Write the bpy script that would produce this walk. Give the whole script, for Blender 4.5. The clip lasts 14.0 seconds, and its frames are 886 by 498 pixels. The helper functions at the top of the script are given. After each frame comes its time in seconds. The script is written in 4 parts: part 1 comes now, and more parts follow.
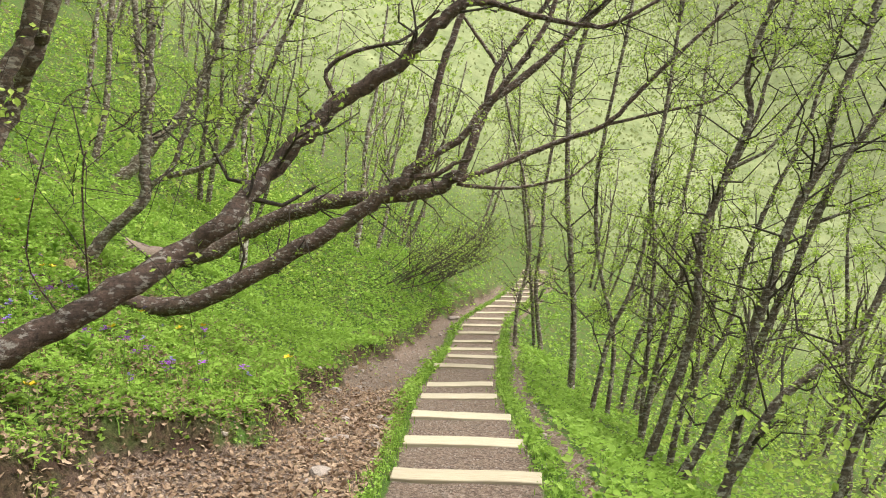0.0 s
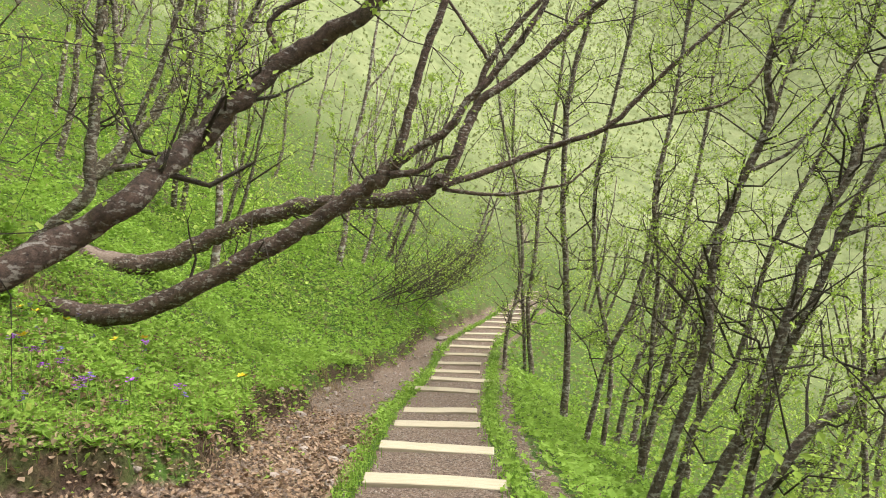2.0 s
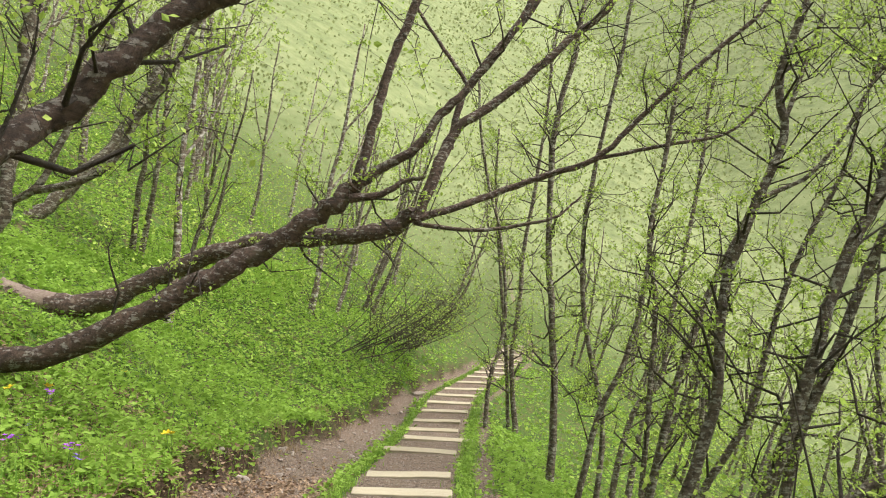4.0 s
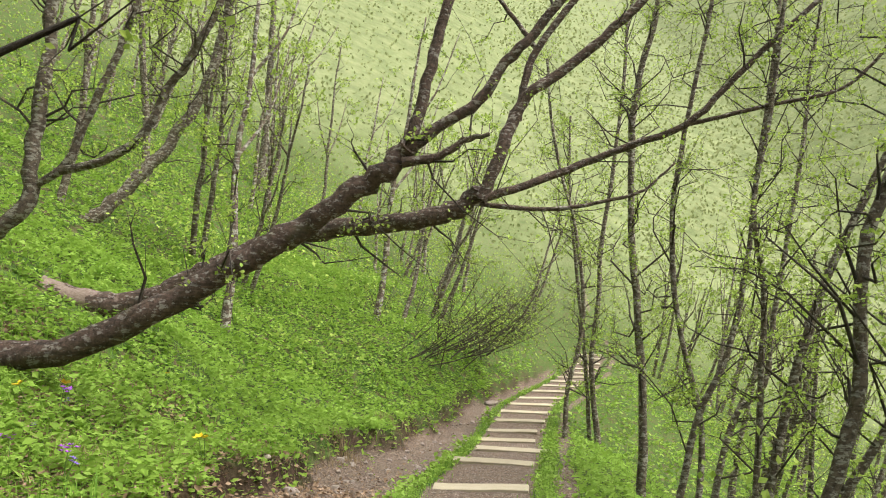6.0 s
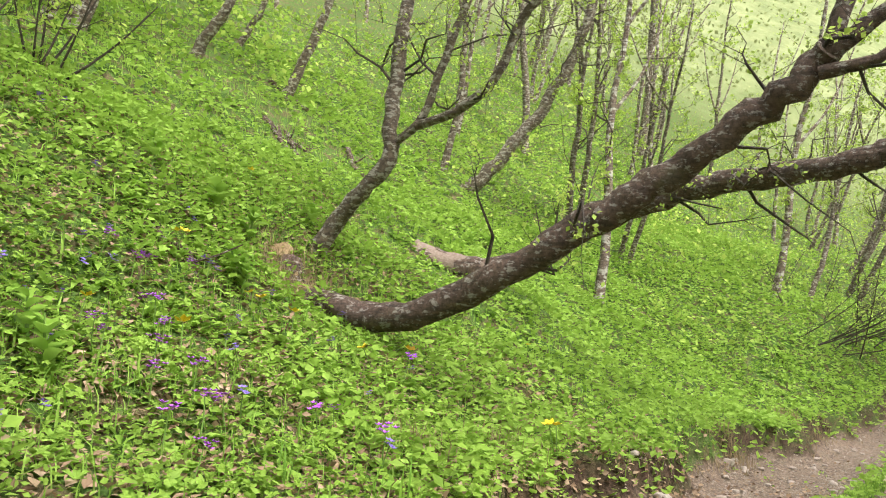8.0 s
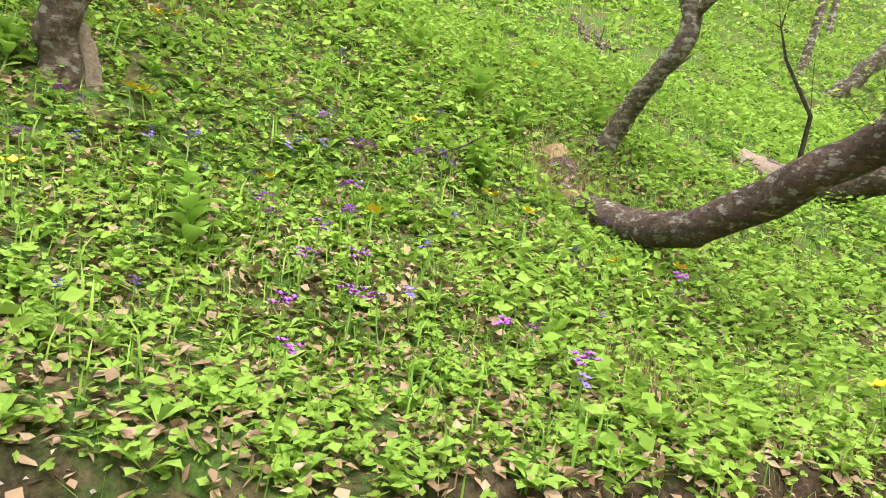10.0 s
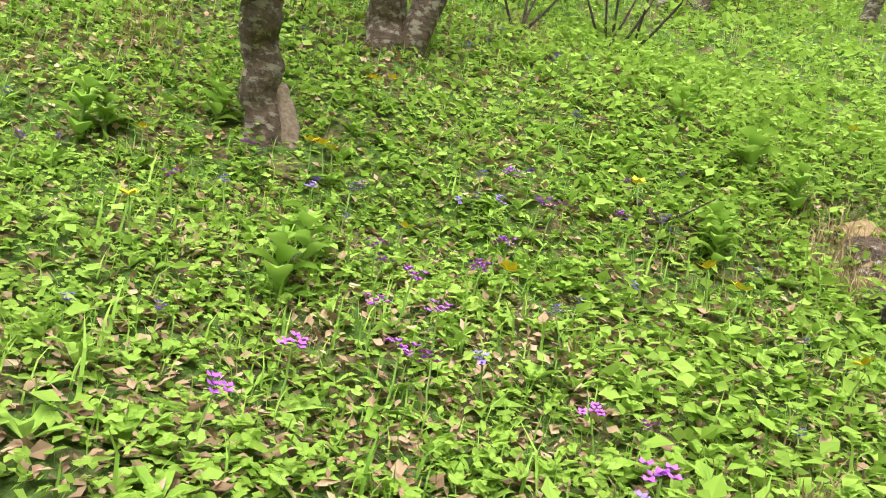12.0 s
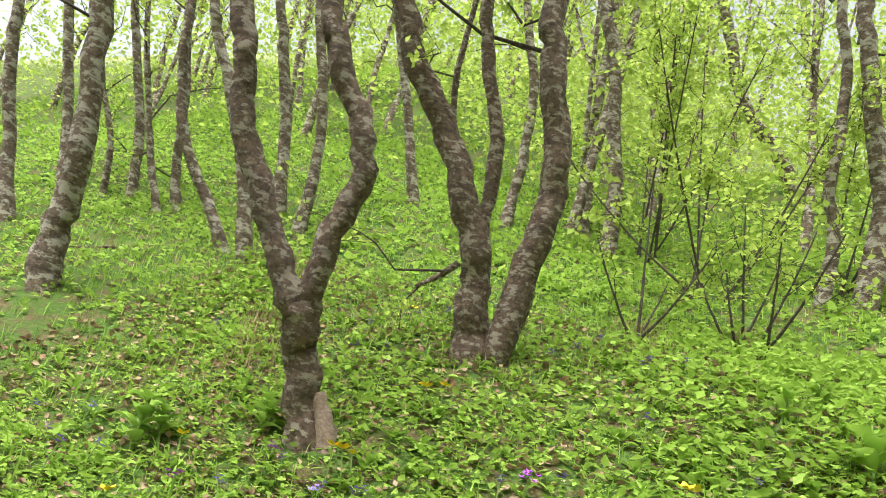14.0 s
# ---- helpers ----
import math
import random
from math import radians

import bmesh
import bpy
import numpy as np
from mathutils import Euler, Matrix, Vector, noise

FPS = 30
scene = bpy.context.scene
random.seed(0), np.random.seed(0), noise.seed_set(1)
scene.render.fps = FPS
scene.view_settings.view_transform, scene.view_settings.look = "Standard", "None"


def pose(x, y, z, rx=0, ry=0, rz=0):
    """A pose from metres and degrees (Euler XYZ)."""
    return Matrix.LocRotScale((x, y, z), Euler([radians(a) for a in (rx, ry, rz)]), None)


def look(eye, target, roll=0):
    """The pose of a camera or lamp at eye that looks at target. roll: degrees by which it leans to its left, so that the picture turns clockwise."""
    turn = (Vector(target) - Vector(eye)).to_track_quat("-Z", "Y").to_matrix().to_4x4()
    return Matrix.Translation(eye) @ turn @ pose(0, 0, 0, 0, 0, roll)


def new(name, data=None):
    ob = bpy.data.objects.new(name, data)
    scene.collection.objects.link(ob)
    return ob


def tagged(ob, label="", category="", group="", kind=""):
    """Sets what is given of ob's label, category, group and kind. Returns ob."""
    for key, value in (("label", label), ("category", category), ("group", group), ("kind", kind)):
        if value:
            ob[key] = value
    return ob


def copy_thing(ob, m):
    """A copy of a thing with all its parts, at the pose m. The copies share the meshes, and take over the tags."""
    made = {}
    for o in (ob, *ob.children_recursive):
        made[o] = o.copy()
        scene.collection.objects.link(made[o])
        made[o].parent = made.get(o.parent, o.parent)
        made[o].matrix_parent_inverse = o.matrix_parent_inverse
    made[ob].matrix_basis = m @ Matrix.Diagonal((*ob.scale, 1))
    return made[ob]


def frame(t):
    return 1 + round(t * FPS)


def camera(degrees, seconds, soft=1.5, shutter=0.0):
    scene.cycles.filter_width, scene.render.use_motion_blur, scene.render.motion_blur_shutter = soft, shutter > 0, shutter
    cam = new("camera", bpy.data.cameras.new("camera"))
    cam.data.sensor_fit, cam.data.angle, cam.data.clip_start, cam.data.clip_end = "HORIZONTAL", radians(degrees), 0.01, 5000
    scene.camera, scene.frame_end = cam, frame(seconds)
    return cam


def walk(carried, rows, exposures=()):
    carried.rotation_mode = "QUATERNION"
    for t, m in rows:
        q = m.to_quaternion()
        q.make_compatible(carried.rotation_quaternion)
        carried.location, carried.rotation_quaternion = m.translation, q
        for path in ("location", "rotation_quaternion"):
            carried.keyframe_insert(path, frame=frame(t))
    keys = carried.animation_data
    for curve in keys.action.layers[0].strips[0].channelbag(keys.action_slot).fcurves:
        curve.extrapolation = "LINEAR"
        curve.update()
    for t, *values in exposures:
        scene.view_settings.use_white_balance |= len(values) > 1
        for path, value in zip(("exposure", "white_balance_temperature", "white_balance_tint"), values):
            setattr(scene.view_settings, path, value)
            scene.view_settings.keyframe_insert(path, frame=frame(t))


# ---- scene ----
cam = camera(60.3, 14.0, soft=1.0)
PATH = [
    (0, (0.529, -0.110, 1.562), (0.392, 2.285, 1.645), 0.3),
    (0.5, (0.599, 0.184, 1.464), (0.395, 2.572, 1.576), 0.6),
    (1, (0.607, 0.442, 1.388), (0.406, 2.828, 1.536), 0.7),
    (1.5, (0.598, 0.742, 1.381), (0.430, 3.131, 1.530), 1.2),
    (2, (0.648, 1.094, 1.436), (0.527, 3.487, 1.589), 1.5),
    (2.5, (0.695, 1.409, 1.501), (0.630, 3.802, 1.676), 1.3),
    (2.7, (0.692, 1.492, 1.516), (0.647, 3.883, 1.708), 1.4),
    (4.8, (0.844, 2.880, 1.223), (0.718, 5.246, 1.602), 1.8),
    (5, (0.811, 2.972, 1.250), (0.671, 5.338, 1.633), 1.5),
    (5.5, (0.781, 3.244, 1.178), (0.599, 5.603, 1.577), 1.0),
    (6, (0.763, 3.565, 1.090), (0.458, 5.917, 1.462), 1.3),
    (6.5, (0.700, 3.967, 1.093), (0.154, 6.282, 1.416), 2.2),
    (7, (0.646, 4.312, 1.124), (-0.172, 6.553, 1.387), 3.3),
    (7.5, (0.503, 4.640, 1.193), (-0.625, 6.746, 1.423), 3.7),
    (8, (0.452, 4.882, 1.129), (-0.949, 6.815, 1.357), 4.8),
    (8.5, (0.415, 5.176, 1.094), (-1.217, 6.924, 1.295), 6.1),
    (9, (0.298, 5.548, 1.057), (-1.530, 7.099, 1.152), 6.7),
    (9.2, (0.271, 5.698, 1.036), (-1.625, 7.169, 1.092), 6.7),
    (11.3, (-0.121, 6.937, 0.943), (-2.476, 7.388, 0.821), 9.0),
    (11.5, (-0.142, 7.085, 0.922), (-2.519, 7.405, 0.833), 9.5),
    (12, (-0.152, 7.423, 0.971), (-2.551, 7.367, 1.025), 10.7),
    (12.5, (-0.196, 7.724, 1.051), (-2.543, 7.330, 1.358), 11.5),
    (13, (-0.344, 8.011, 1.120), (-2.597, 7.388, 1.662), 11.9),
    (13.5, (-0.406, 8.285, 1.087), (-2.546, 7.481, 1.814), 12.7),
    (14, (-0.456, 8.610, 1.073), (-2.480, 7.669, 1.955), 13.8),
]
walk(cam, [(t, look(eye, target, roll)) for t, eye, target, roll in PATH], [(0, 0.96), (5, 0.86), (7, 0.98), (9, 1.47), (12.5, 1.56), (13.5, 1.56), (14, 1.47)])

# ---------------------------------------------------------------- sky and light: a bright overcast day
SUN_UP, SUN_TURN = radians(58), radians(100)
world = bpy.data.worlds.new("overcast_sky")
scene.world = world
world.use_nodes = True
sky = world.node_tree.nodes.new("ShaderNodeTexSky")
sky.sky_type, sky.sun_disc, sky.sun_elevation, sky.sun_rotation = "NISHITA", False, SUN_UP, SUN_TURN
sky.air_density, sky.dust_density, sky.ozone_density = 1.0, 6.0, 1.0
veil = world.node_tree.nodes.new("ShaderNodeHueSaturation")
veil.inputs["Saturation"].default_value = 0.3
world.node_tree.links.new(sky.outputs[0], veil.inputs["Color"])
world.node_tree.links.new(veil.outputs[0], world.node_tree.nodes["Background"].inputs[0])
world.node_tree.nodes["Background"].inputs[1].default_value = 0.15
sun = new("sun", bpy.data.lights.new("sun", "SUN"))
sun.data.energy, sun.data.angle, sun.data.color = 1.4, radians(35), (1.0, 0.96, 0.9)
sun.matrix_world = look((0, 0, 30), (-30 * math.sin(SUN_TURN) / math.tan(SUN_UP), -30 * math.cos(SUN_TURN) / math.tan(SUN_UP), 0))


# ---------------------------------------------------------------- the lie of the land
def smooth01(v):
    v = np.clip(v, 0.0, 1.0)
    return v * v * (3 - 2 * v)


def knots(y, ys, zs):
    """A rounded line through a few stations along the path."""
    return (np.interp(y - 0.9, ys, zs) + 2 * np.interp(y, ys, zs) + np.interp(y + 0.9, ys, zs)) / 4


def path_x(y):
    return knots(y, (-40, 0, 6, 9, 12, 17, 20, 23, 27, 31, 36, 44, 60), (1.5, 0.5, 0.38, 0.24, 0.08, 0.2, 0.25, 0.44, 1.4, 2.1, 2.76, 3.2, 3.0))


def path_z(y):
    return knots(y, (-60, 0, 6, 9, 12, 16, 19.4, 23, 27, 31, 36, 44, 60, 100, 500), (1.5, 0.1, -0.1, -0.17, -0.25, -0.3, -0.25, 0.2, 0.62, 0.95, 1.56, 2.4, 6.5, 32.0, 285.0))


def bank_d(y):
    return np.interp(y, (0, 5.5, 6.8, 9, 11, 15, 20, 24, 40), (2.9, 2.45, 2.0, 1.95, 2.05, 2.05, 1.7, 1.35, 1.1))


def bank_edge(y):
    """How far from the path's middle the turf breaks off, in scallops."""
    return bank_d(y) + 0.22 * ripple(y * 0, y, 1.1) + 0.07 * ripple(y * 0 + 4.0, y, 3.3)


def ripple(x, y, s):
    """Soft unevenness of the ground, without tiles."""
    return (np.sin(x * 1.7 * s + 1.3) * np.sin(y * 1.3 * s + 0.4) + 0.6 * np.sin(x * 3.1 * s - y * 2.3 * s + 2.0)
            + 0.4 * np.sin(x * 5.3 * s + y * 4.7 * s) + 0.35 * np.sin(y * 7.9 * s - x * 3.7 * s + 0.7)) / 2.3


def land(x, y):
    """Height of the ground at x, y (arrays)."""
    x, y = np.asarray(x, float), np.asarray(y, float)
    d = path_x(y) - x
    up = np.interp(d, (0, 1.0, 1.5, 2.2, 2.9, 3.3, 4.3, 4.7, 6.2, 7.8, 9, 11.2, 17, 22, 30, 60, 500), (0, 0.05, 0.2, 0.36, 0.57, 0.8, 1.2, 1.55, 2.6, 3.6, 4.55, 6.1, 10.4, 13.6, 18.4, 38, 270))
    edge = bank_edge(y)
    lip = 0.2 / np.maximum(up, 0.2)
    up = up * ((1 - lip) * smooth01((d - edge + 1.5) / 1.5) + lip * smooth01((d - edge + 0.06) / 0.14)) * (1 + 0.03 * np.clip(7.5 - y, 0, 9))
    up = up + 0.07 * smooth01((d - edge + 0.04) / 0.12) * smooth01((edge + 1.2 - d) / 1.0) * smooth01((y - 4) / 3)
    up = up + 1.0 * smooth01((d - edge) / 1.8) * smooth01((y - 17) / 6) * smooth01((9 - d) / 5)
    up = up + 0.36 * np.exp(-(x + 4.35) ** 2 / 0.6 - (y - 13.4) ** 2 / 1.0)
    up = up - 0.34 * np.exp(-(x + 4.75) ** 2 / 0.4 - (y - 9.75) ** 2 / 0.25)
    down = np.interp(-d, (0, 1.15, 3, 8, 26, 34, 60, 500), (0, 0, -1.0, -3.6, -11.5, -12, 1, 245))
    rough = smooth01((np.abs(d - 0.4) - 0.9) / 2.0)
    wear = -0.05 * smooth01((d - 0.75) / 0.3) * smooth01((edge - d) / 0.4)
    return path_z(y) + up + down + wear + 0.012 * ripple(x, y, 3.0) + rough * (0.05 * ripple(x, y, 1.2) + 0.10 * ripple(x, y, 0.35))


# ---------------------------------------------------------------- materials
def material(name):
    m = bpy.data.materials.new(name)
    m.use_nodes = True
    nt = m.node_tree
    return m, nt, nt.nodes["Principled BSDF"], nt.nodes["Material Output"]


def node(nt, kind, **values):
    n = nt.nodes.new(kind)
    for key, value in values.items():
        n.inputs[key.replace("_", " ")].default_value = value
    return n


def ramp(nt, source, *stops):
    n = nt.nodes.new("ShaderNodeValToRGB")
    while len(n.color_ramp.elements) < len(stops):
        n.color_ramp.elements.new(0.5)
    for e, (at, col) in zip(n.color_ramp.elements, stops):
        e.position, e.color = at, (*col, 1)
    nt.links.new(source, n.inputs[0])
    return n.outputs[0]


def blend(nt, fac, a, b, mode="MIX"):
    n = nt.nodes.new("ShaderNodeMix")
    n.data_type, n.blend_type = "RGBA", mode
    for slot, v in ((0, fac), (6, a), (7, b)):
        if isinstance(v, (int, float)):
            n.inputs[slot].default_value = v
        elif isinstance(v, tuple):
            n.inputs[slot].default_value = (*v, 1)
        else:
            nt.links.new(v, n.inputs[slot])
    return n.outputs[2]


def noise_of(nt, scale, detail=4.0, rough=0.6, stretch=None):
    n = node(nt, "ShaderNodeTexNoise", Scale=scale, Detail=detail, Roughness=rough)
    co = nt.nodes.new("ShaderNodeTexCoord")
    out = co.outputs["Object"]
    if stretch:
        mp = nt.nodes.new("ShaderNodeMapping")
        mp.inputs["Scale"].default_value = stretch
        nt.links.new(out, mp.inputs[0])
        out = mp.outputs[0]
    nt.links.new(out, n.inputs["Vector"])
    return n.outputs[0]


def bump_on(nt, bsdf, height, strength, dist=0.02):
    b = node(nt, "ShaderNodeBump", Strength=strength, Distance=dist)
    nt.links.new(height, b.inputs["Height"])
    nt.links.new(b.outputs[0], bsdf.inputs["Normal"])


def leafy(name, dark, mid, light, glow=0.4, rough=0.55):
    """Thin green tissue: each leaf has its own tone, and lets some light through."""
    m, nt, bsdf, out = material(name)
    at = nt.nodes.new("ShaderNodeAttribute")
    at.attribute_name = "tone"
    col = ramp(nt, at.outputs["Fac"], (0.0, dark), (0.5, mid), (1.0, light))
    col = blend(nt, 0.35, col, ramp(nt, noise_of(nt, 0.6, 3), (0.35, tuple(c * 0.75 for c in mid)), (0.65, light)))
    nt.links.new(col, bsdf.inputs["Base Color"])
    bsdf.inputs["Roughness"].default_value = rough
    bsdf.inputs["Specular IOR Level"].default_value = 0.12
    tr = nt.nodes.new("ShaderNodeBsdfTranslucent")
    nt.links.new(col, tr.inputs[0])
    mix = nt.nodes.new("ShaderNodeMixShader")
    mix.inputs[0].default_value = glow
    nt.links.new(bsdf.outputs[0], mix.inputs[1])
    nt.links.new(tr.outputs[0], mix.inputs[2])
    nt.links.new(mix.outputs[0], out.inputs[0])
    return m


def bark(name, base, dark, pale, share, grain=15):
    m, nt, bsdf, out = material(name)
    col = ramp(nt, noise_of(nt, 22, 8, 0.75), (0.34, dark), (0.66, base))
    patches = ramp(nt, noise_of(nt, grain, 7, 0.68, (1, 1, 1.9)), (share, (0, 0, 0)), (share + 0.05, (1, 1, 1)))
    col = blend(nt, patches, col, blend(nt, noise_of(nt, 30, 3), pale, tuple(c * 0.6 for c in pale)))
    bands = ramp(nt, noise_of(nt, 5, 4, 0.6, (0.6, 0.6, 6)), (0.52, (0, 0, 0)), (0.62, (1, 1, 1)))
    col = blend(nt, bands, col, blend(nt, 0.55, col, dark))
    moss = ramp(nt, noise_of(nt, 2.2, 4), (0.62, (0, 0, 0)), (0.72, (0.6, 0.6, 0.6)))
    col = blend(nt, moss, col, (0.09, 0.085, 0.03))
    nt.links.new(col, bsdf.inputs["Base Color"])
    bsdf.inputs["Roughness"].default_value = 0.9
    bump_on(nt, bsdf, noise_of(nt, 30, 8, 0.8), 1.0, 0.05)
    return m


M_BARK = bark("dark_birch_bark", (0.20, 0.128, 0.096), (0.032, 0.02, 0.015), (0.46, 0.41, 0.36), 0.545, 13)
M_GREY = bark("grey_birch_bark", (0.25, 0.19, 0.14), (0.045, 0.032, 0.023), (0.54, 0.50, 0.42), 0.515, 12)
M_PALE = bark("pale_birch_bark", (0.25, 0.17, 0.125), (0.04, 0.027, 0.02), (0.48, 0.42, 0.35), 0.52, 12)
M_WHITE = bark("white_birch_bark", (0.30, 0.22, 0.17), (0.05, 0.034, 0.025), (0.62, 0.58, 0.51), 0.505, 7)
M_TWIG = bark("twig_bark", (0.10, 0.075, 0.055), (0.035, 0.026, 0.02), (0.25, 0.22, 0.18), 0.66)
M_LEAF = leafy("young_birch_leaf", (0.22, 0.33, 0.05), (0.38, 0.52, 0.10), (0.56, 0.67, 0.17), 0.5)
# greyer than M_LEAF: the haze over the far slopes is put into this colour
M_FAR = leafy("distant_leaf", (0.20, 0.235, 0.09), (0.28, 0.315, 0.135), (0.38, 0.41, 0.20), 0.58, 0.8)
M_HERB = leafy("herb_leaf", (0.165, 0.275, 0.04), (0.27, 0.43, 0.06), (0.375, 0.54, 0.118), 0.48, 0.65)
M_GRASS = leafy("grass_blade", (0.10, 0.20, 0.03), (0.20, 0.37, 0.05), (0.36, 0.52, 0.11), 0.35)
M_BROAD = leafy("broad_leaf", (0.11, 0.21, 0.025), (0.20, 0.35, 0.045), (0.31, 0.47, 0.09), 0.35, 0.5)
M_DRY = leafy("dead_leaf", (0.13, 0.075, 0.045), (0.28, 0.185, 0.115), (0.44, 0.33, 0.23), 0.1, 0.8)
M_STRAW = leafy("dry_grass_blade", (0.16, 0.11, 0.06), (0.30, 0.22, 0.13), (0.42, 0.33, 0.2), 0.2, 0.8)


def plain(name, a, b, scale, rough, strength=0.3, stretch=None):
    m, nt, bsdf, out = material(name)
    n = noise_of(nt, scale, 6, 0.65, stretch)
    info = nt.nodes.new("ShaderNodeObjectInfo")
    col = blend(nt, ramp(nt, n, (0.3, (0, 0, 0)), (0.7, (1, 1, 1))), a, b)
    tint = ramp(nt, info.outputs["Random"], (0, (0.78, 0.76, 0.74)), (1, (1.0, 1.0, 1.0)))
    nt.links.new(blend(nt, 1.0, col, tint, "MULTIPLY"), bsdf.inputs["Base Color"])
    bsdf.inputs["Roughness"].default_value = rough
    bump_on(nt, bsdf, n, strength, 0.01)
    return m


M_PLANK = plain("weathered_pine", (0.40, 0.345, 0.235), (0.55, 0.49, 0.355), 14, 0.75, 0.35, (0.5, 9, 9))
M_DEADWOOD = plain("bleached_dead_wood", (0.13, 0.088, 0.065), (0.32, 0.25, 0.205), 12, 0.85, 0.6, (1.5, 5, 5))
M_ROTTEN = plain("mossy_rotten_wood", (0.13, 0.085, 0.04), (0.36, 0.26, 0.14), 9, 0.95, 0.8, (2, 5, 5))
M_STONE = plain("grey_brown_stone", (0.26, 0.21, 0.17), (0.46, 0.40, 0.35), 11, 0.85, 0.5)
M_PURPLE = plain("purple_petal", (0.30, 0.04, 0.48), (0.46, 0.13, 0.66), 40, 0.6, 0.1)
M_BLUE = plain("violet_blue_petal", (0.19, 0.11, 0.52), (0.33, 0.23, 0.66), 40, 0.6, 0.1)
M_YELLOW = plain("yellow_petal", (0.85, 0.55, 0.01), (0.95, 0.72, 0.03), 40, 0.5, 0.1)
M_STEM = plain("green_stem", (0.10, 0.20, 0.03), (0.18, 0.28, 0.05), 30, 0.6, 0.1)


def ground_material():
    """Earth, gravel and moss, told apart by where feet and slips have worn the turf away. Far off, haze is painted in.
    """
    m, nt, bsdf, out = material("hillside_ground")
    worn = nt.nodes.new("ShaderNodeAttribute")
    worn.attribute_name = "worn"
    far = nt.nodes.new("ShaderNodeAttribute")
    far.attribute_name = "woods"
    fine, mid, broad = noise_of(nt, 30, 8, 0.78), noise_of(nt, 6, 5, 0.65), noise_of(nt, 0.35, 4)
    soil = ramp(nt, fine, (0.38, (0.035, 0.025, 0.018)), (0.5, (0.15, 0.112, 0.085)), (0.62, (0.36, 0.29, 0.235)))
    soil = blend(nt, ramp(nt, mid, (0.35, (0, 0, 0)), (0.7, (0.7, 0.7, 0.7))), soil, blend(nt, 0.6, soil, (0.225, 0.145, 0.10)))
    turf = ramp(nt, fine, (0.3, (0.028, 0.05, 0.012)), (0.55, (0.08, 0.15, 0.025)), (0.75, (0.15, 0.26, 0.05)))
    turf = blend(nt, ramp(nt, mid, (0.47, (0, 0, 0)), (0.6, (0.8, 0.8, 0.8))), turf, ramp(nt, fine, (0.35, (0.045, 0.028, 0.018)), (0.65, (0.22, 0.15, 0.09))))
    # far woodland ground: distance haze is mixed into this pale grey-green
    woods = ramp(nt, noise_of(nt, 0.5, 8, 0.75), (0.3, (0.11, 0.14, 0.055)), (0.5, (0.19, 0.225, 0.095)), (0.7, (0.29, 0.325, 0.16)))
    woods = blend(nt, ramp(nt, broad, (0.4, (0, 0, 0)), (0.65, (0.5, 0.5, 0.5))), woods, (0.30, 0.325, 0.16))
    edge = nt.nodes.new("ShaderNodeMath")
    edge.operation = "MULTIPLY_ADD"
    edge.inputs[1].default_value, edge.inputs[2].default_value = 0.6, -0.3
    nt.links.new(mid, edge.inputs[0])
    add = nt.nodes.new("ShaderNodeMath")
    add.operation = "ADD"
    nt.links.new(edge.outputs[0], add.inputs[0])
    nt.links.new(worn.outputs["Fac"], add.inputs[1])
    col = blend(nt, ramp(nt, add.outputs[0], (0.38, (0, 0, 0)), (0.58, (1, 1, 1))), turf, soil)
    humus = nt.nodes.new("ShaderNodeAttribute")
    humus.attribute_name = "humus"
    col = blend(nt, humus.outputs["Fac"], col, ramp(nt, fine, (0.36, (0.018, 0.011, 0.008)), (0.66, (0.105, 0.062, 0.042))))
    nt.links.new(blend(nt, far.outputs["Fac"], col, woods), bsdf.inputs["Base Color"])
    bsdf.inputs["Roughness"].default_value = 0.95
    bsdf.inputs["Specular IOR Level"].default_value = 0.2
    bump_on(nt, bsdf, fine, 0.9, 0.03)
    return m


M_GROUND = ground_material()


# ---------------------------------------------------------------- mesh helpers
class Geo:
    """Gathers vertices, faces and a tone for each vertex."""

    def __init__(self):
        self.v, self.f, self.tone, self.n = [], [], [], 0

    def add(self, verts, faces, tone=0.5):
        verts = np.asarray(verts, float).reshape(-1, 3)
        self.v.append(verts)
        self.f.append(np.asarray(faces, int) + self.n)
        self.tone.append(np.broadcast_to(np.asarray(tone, float), (len(verts),)))
        self.n += len(verts)

    def mesh(self, name, mat, smooth=True):
        me = bpy.data.meshes.new(name)
        v = np.concatenate(self.v)
        me.vertices.add(len(v))
        me.vertices.foreach_set("co", v.ravel())
        sizes = np.concatenate([np.full(len(f), f.shape[1]) for f in self.f])
        loops = np.concatenate([f.ravel() for f in self.f])
        me.loops.add(len(loops))
        me.loops.foreach_set("vertex_index", loops.astype(np.int32))
        me.polygons.add(len(sizes))
        me.polygons.foreach_set("loop_start", np.concatenate([[0], np.cumsum(sizes)[:-1]]).astype(np.int32))
        me.polygons.foreach_set("use_smooth", np.full(len(sizes), smooth))
        me.update(calc_edges=True)
        at = me.attributes.new("tone", "FLOAT", "POINT")
        at.data.foreach_set("value", np.concatenate(self.tone))
        me.materials.append(mat)
        return me


def rounded(pts, per=3):
    """A smooth line through the points (Catmull-Rom)."""
    p = np.asarray(pts, float)
    q = np.vstack([2 * p[0] - p[1], p, 2 * p[-1] - p[-2]])
    out = []
    for i in range(len(p) - 1):
        a, b, c, d = q[i:i + 4]
        for s in np.arange(per) / per:
            out.append(0.5 * (2 * b + (c - a) * s + (2 * a - 5 * b + 4 * c - d) * s ** 2 + (3 * b - a - 3 * c + d) * s ** 3))
    return np.vstack([out, p[-1]])


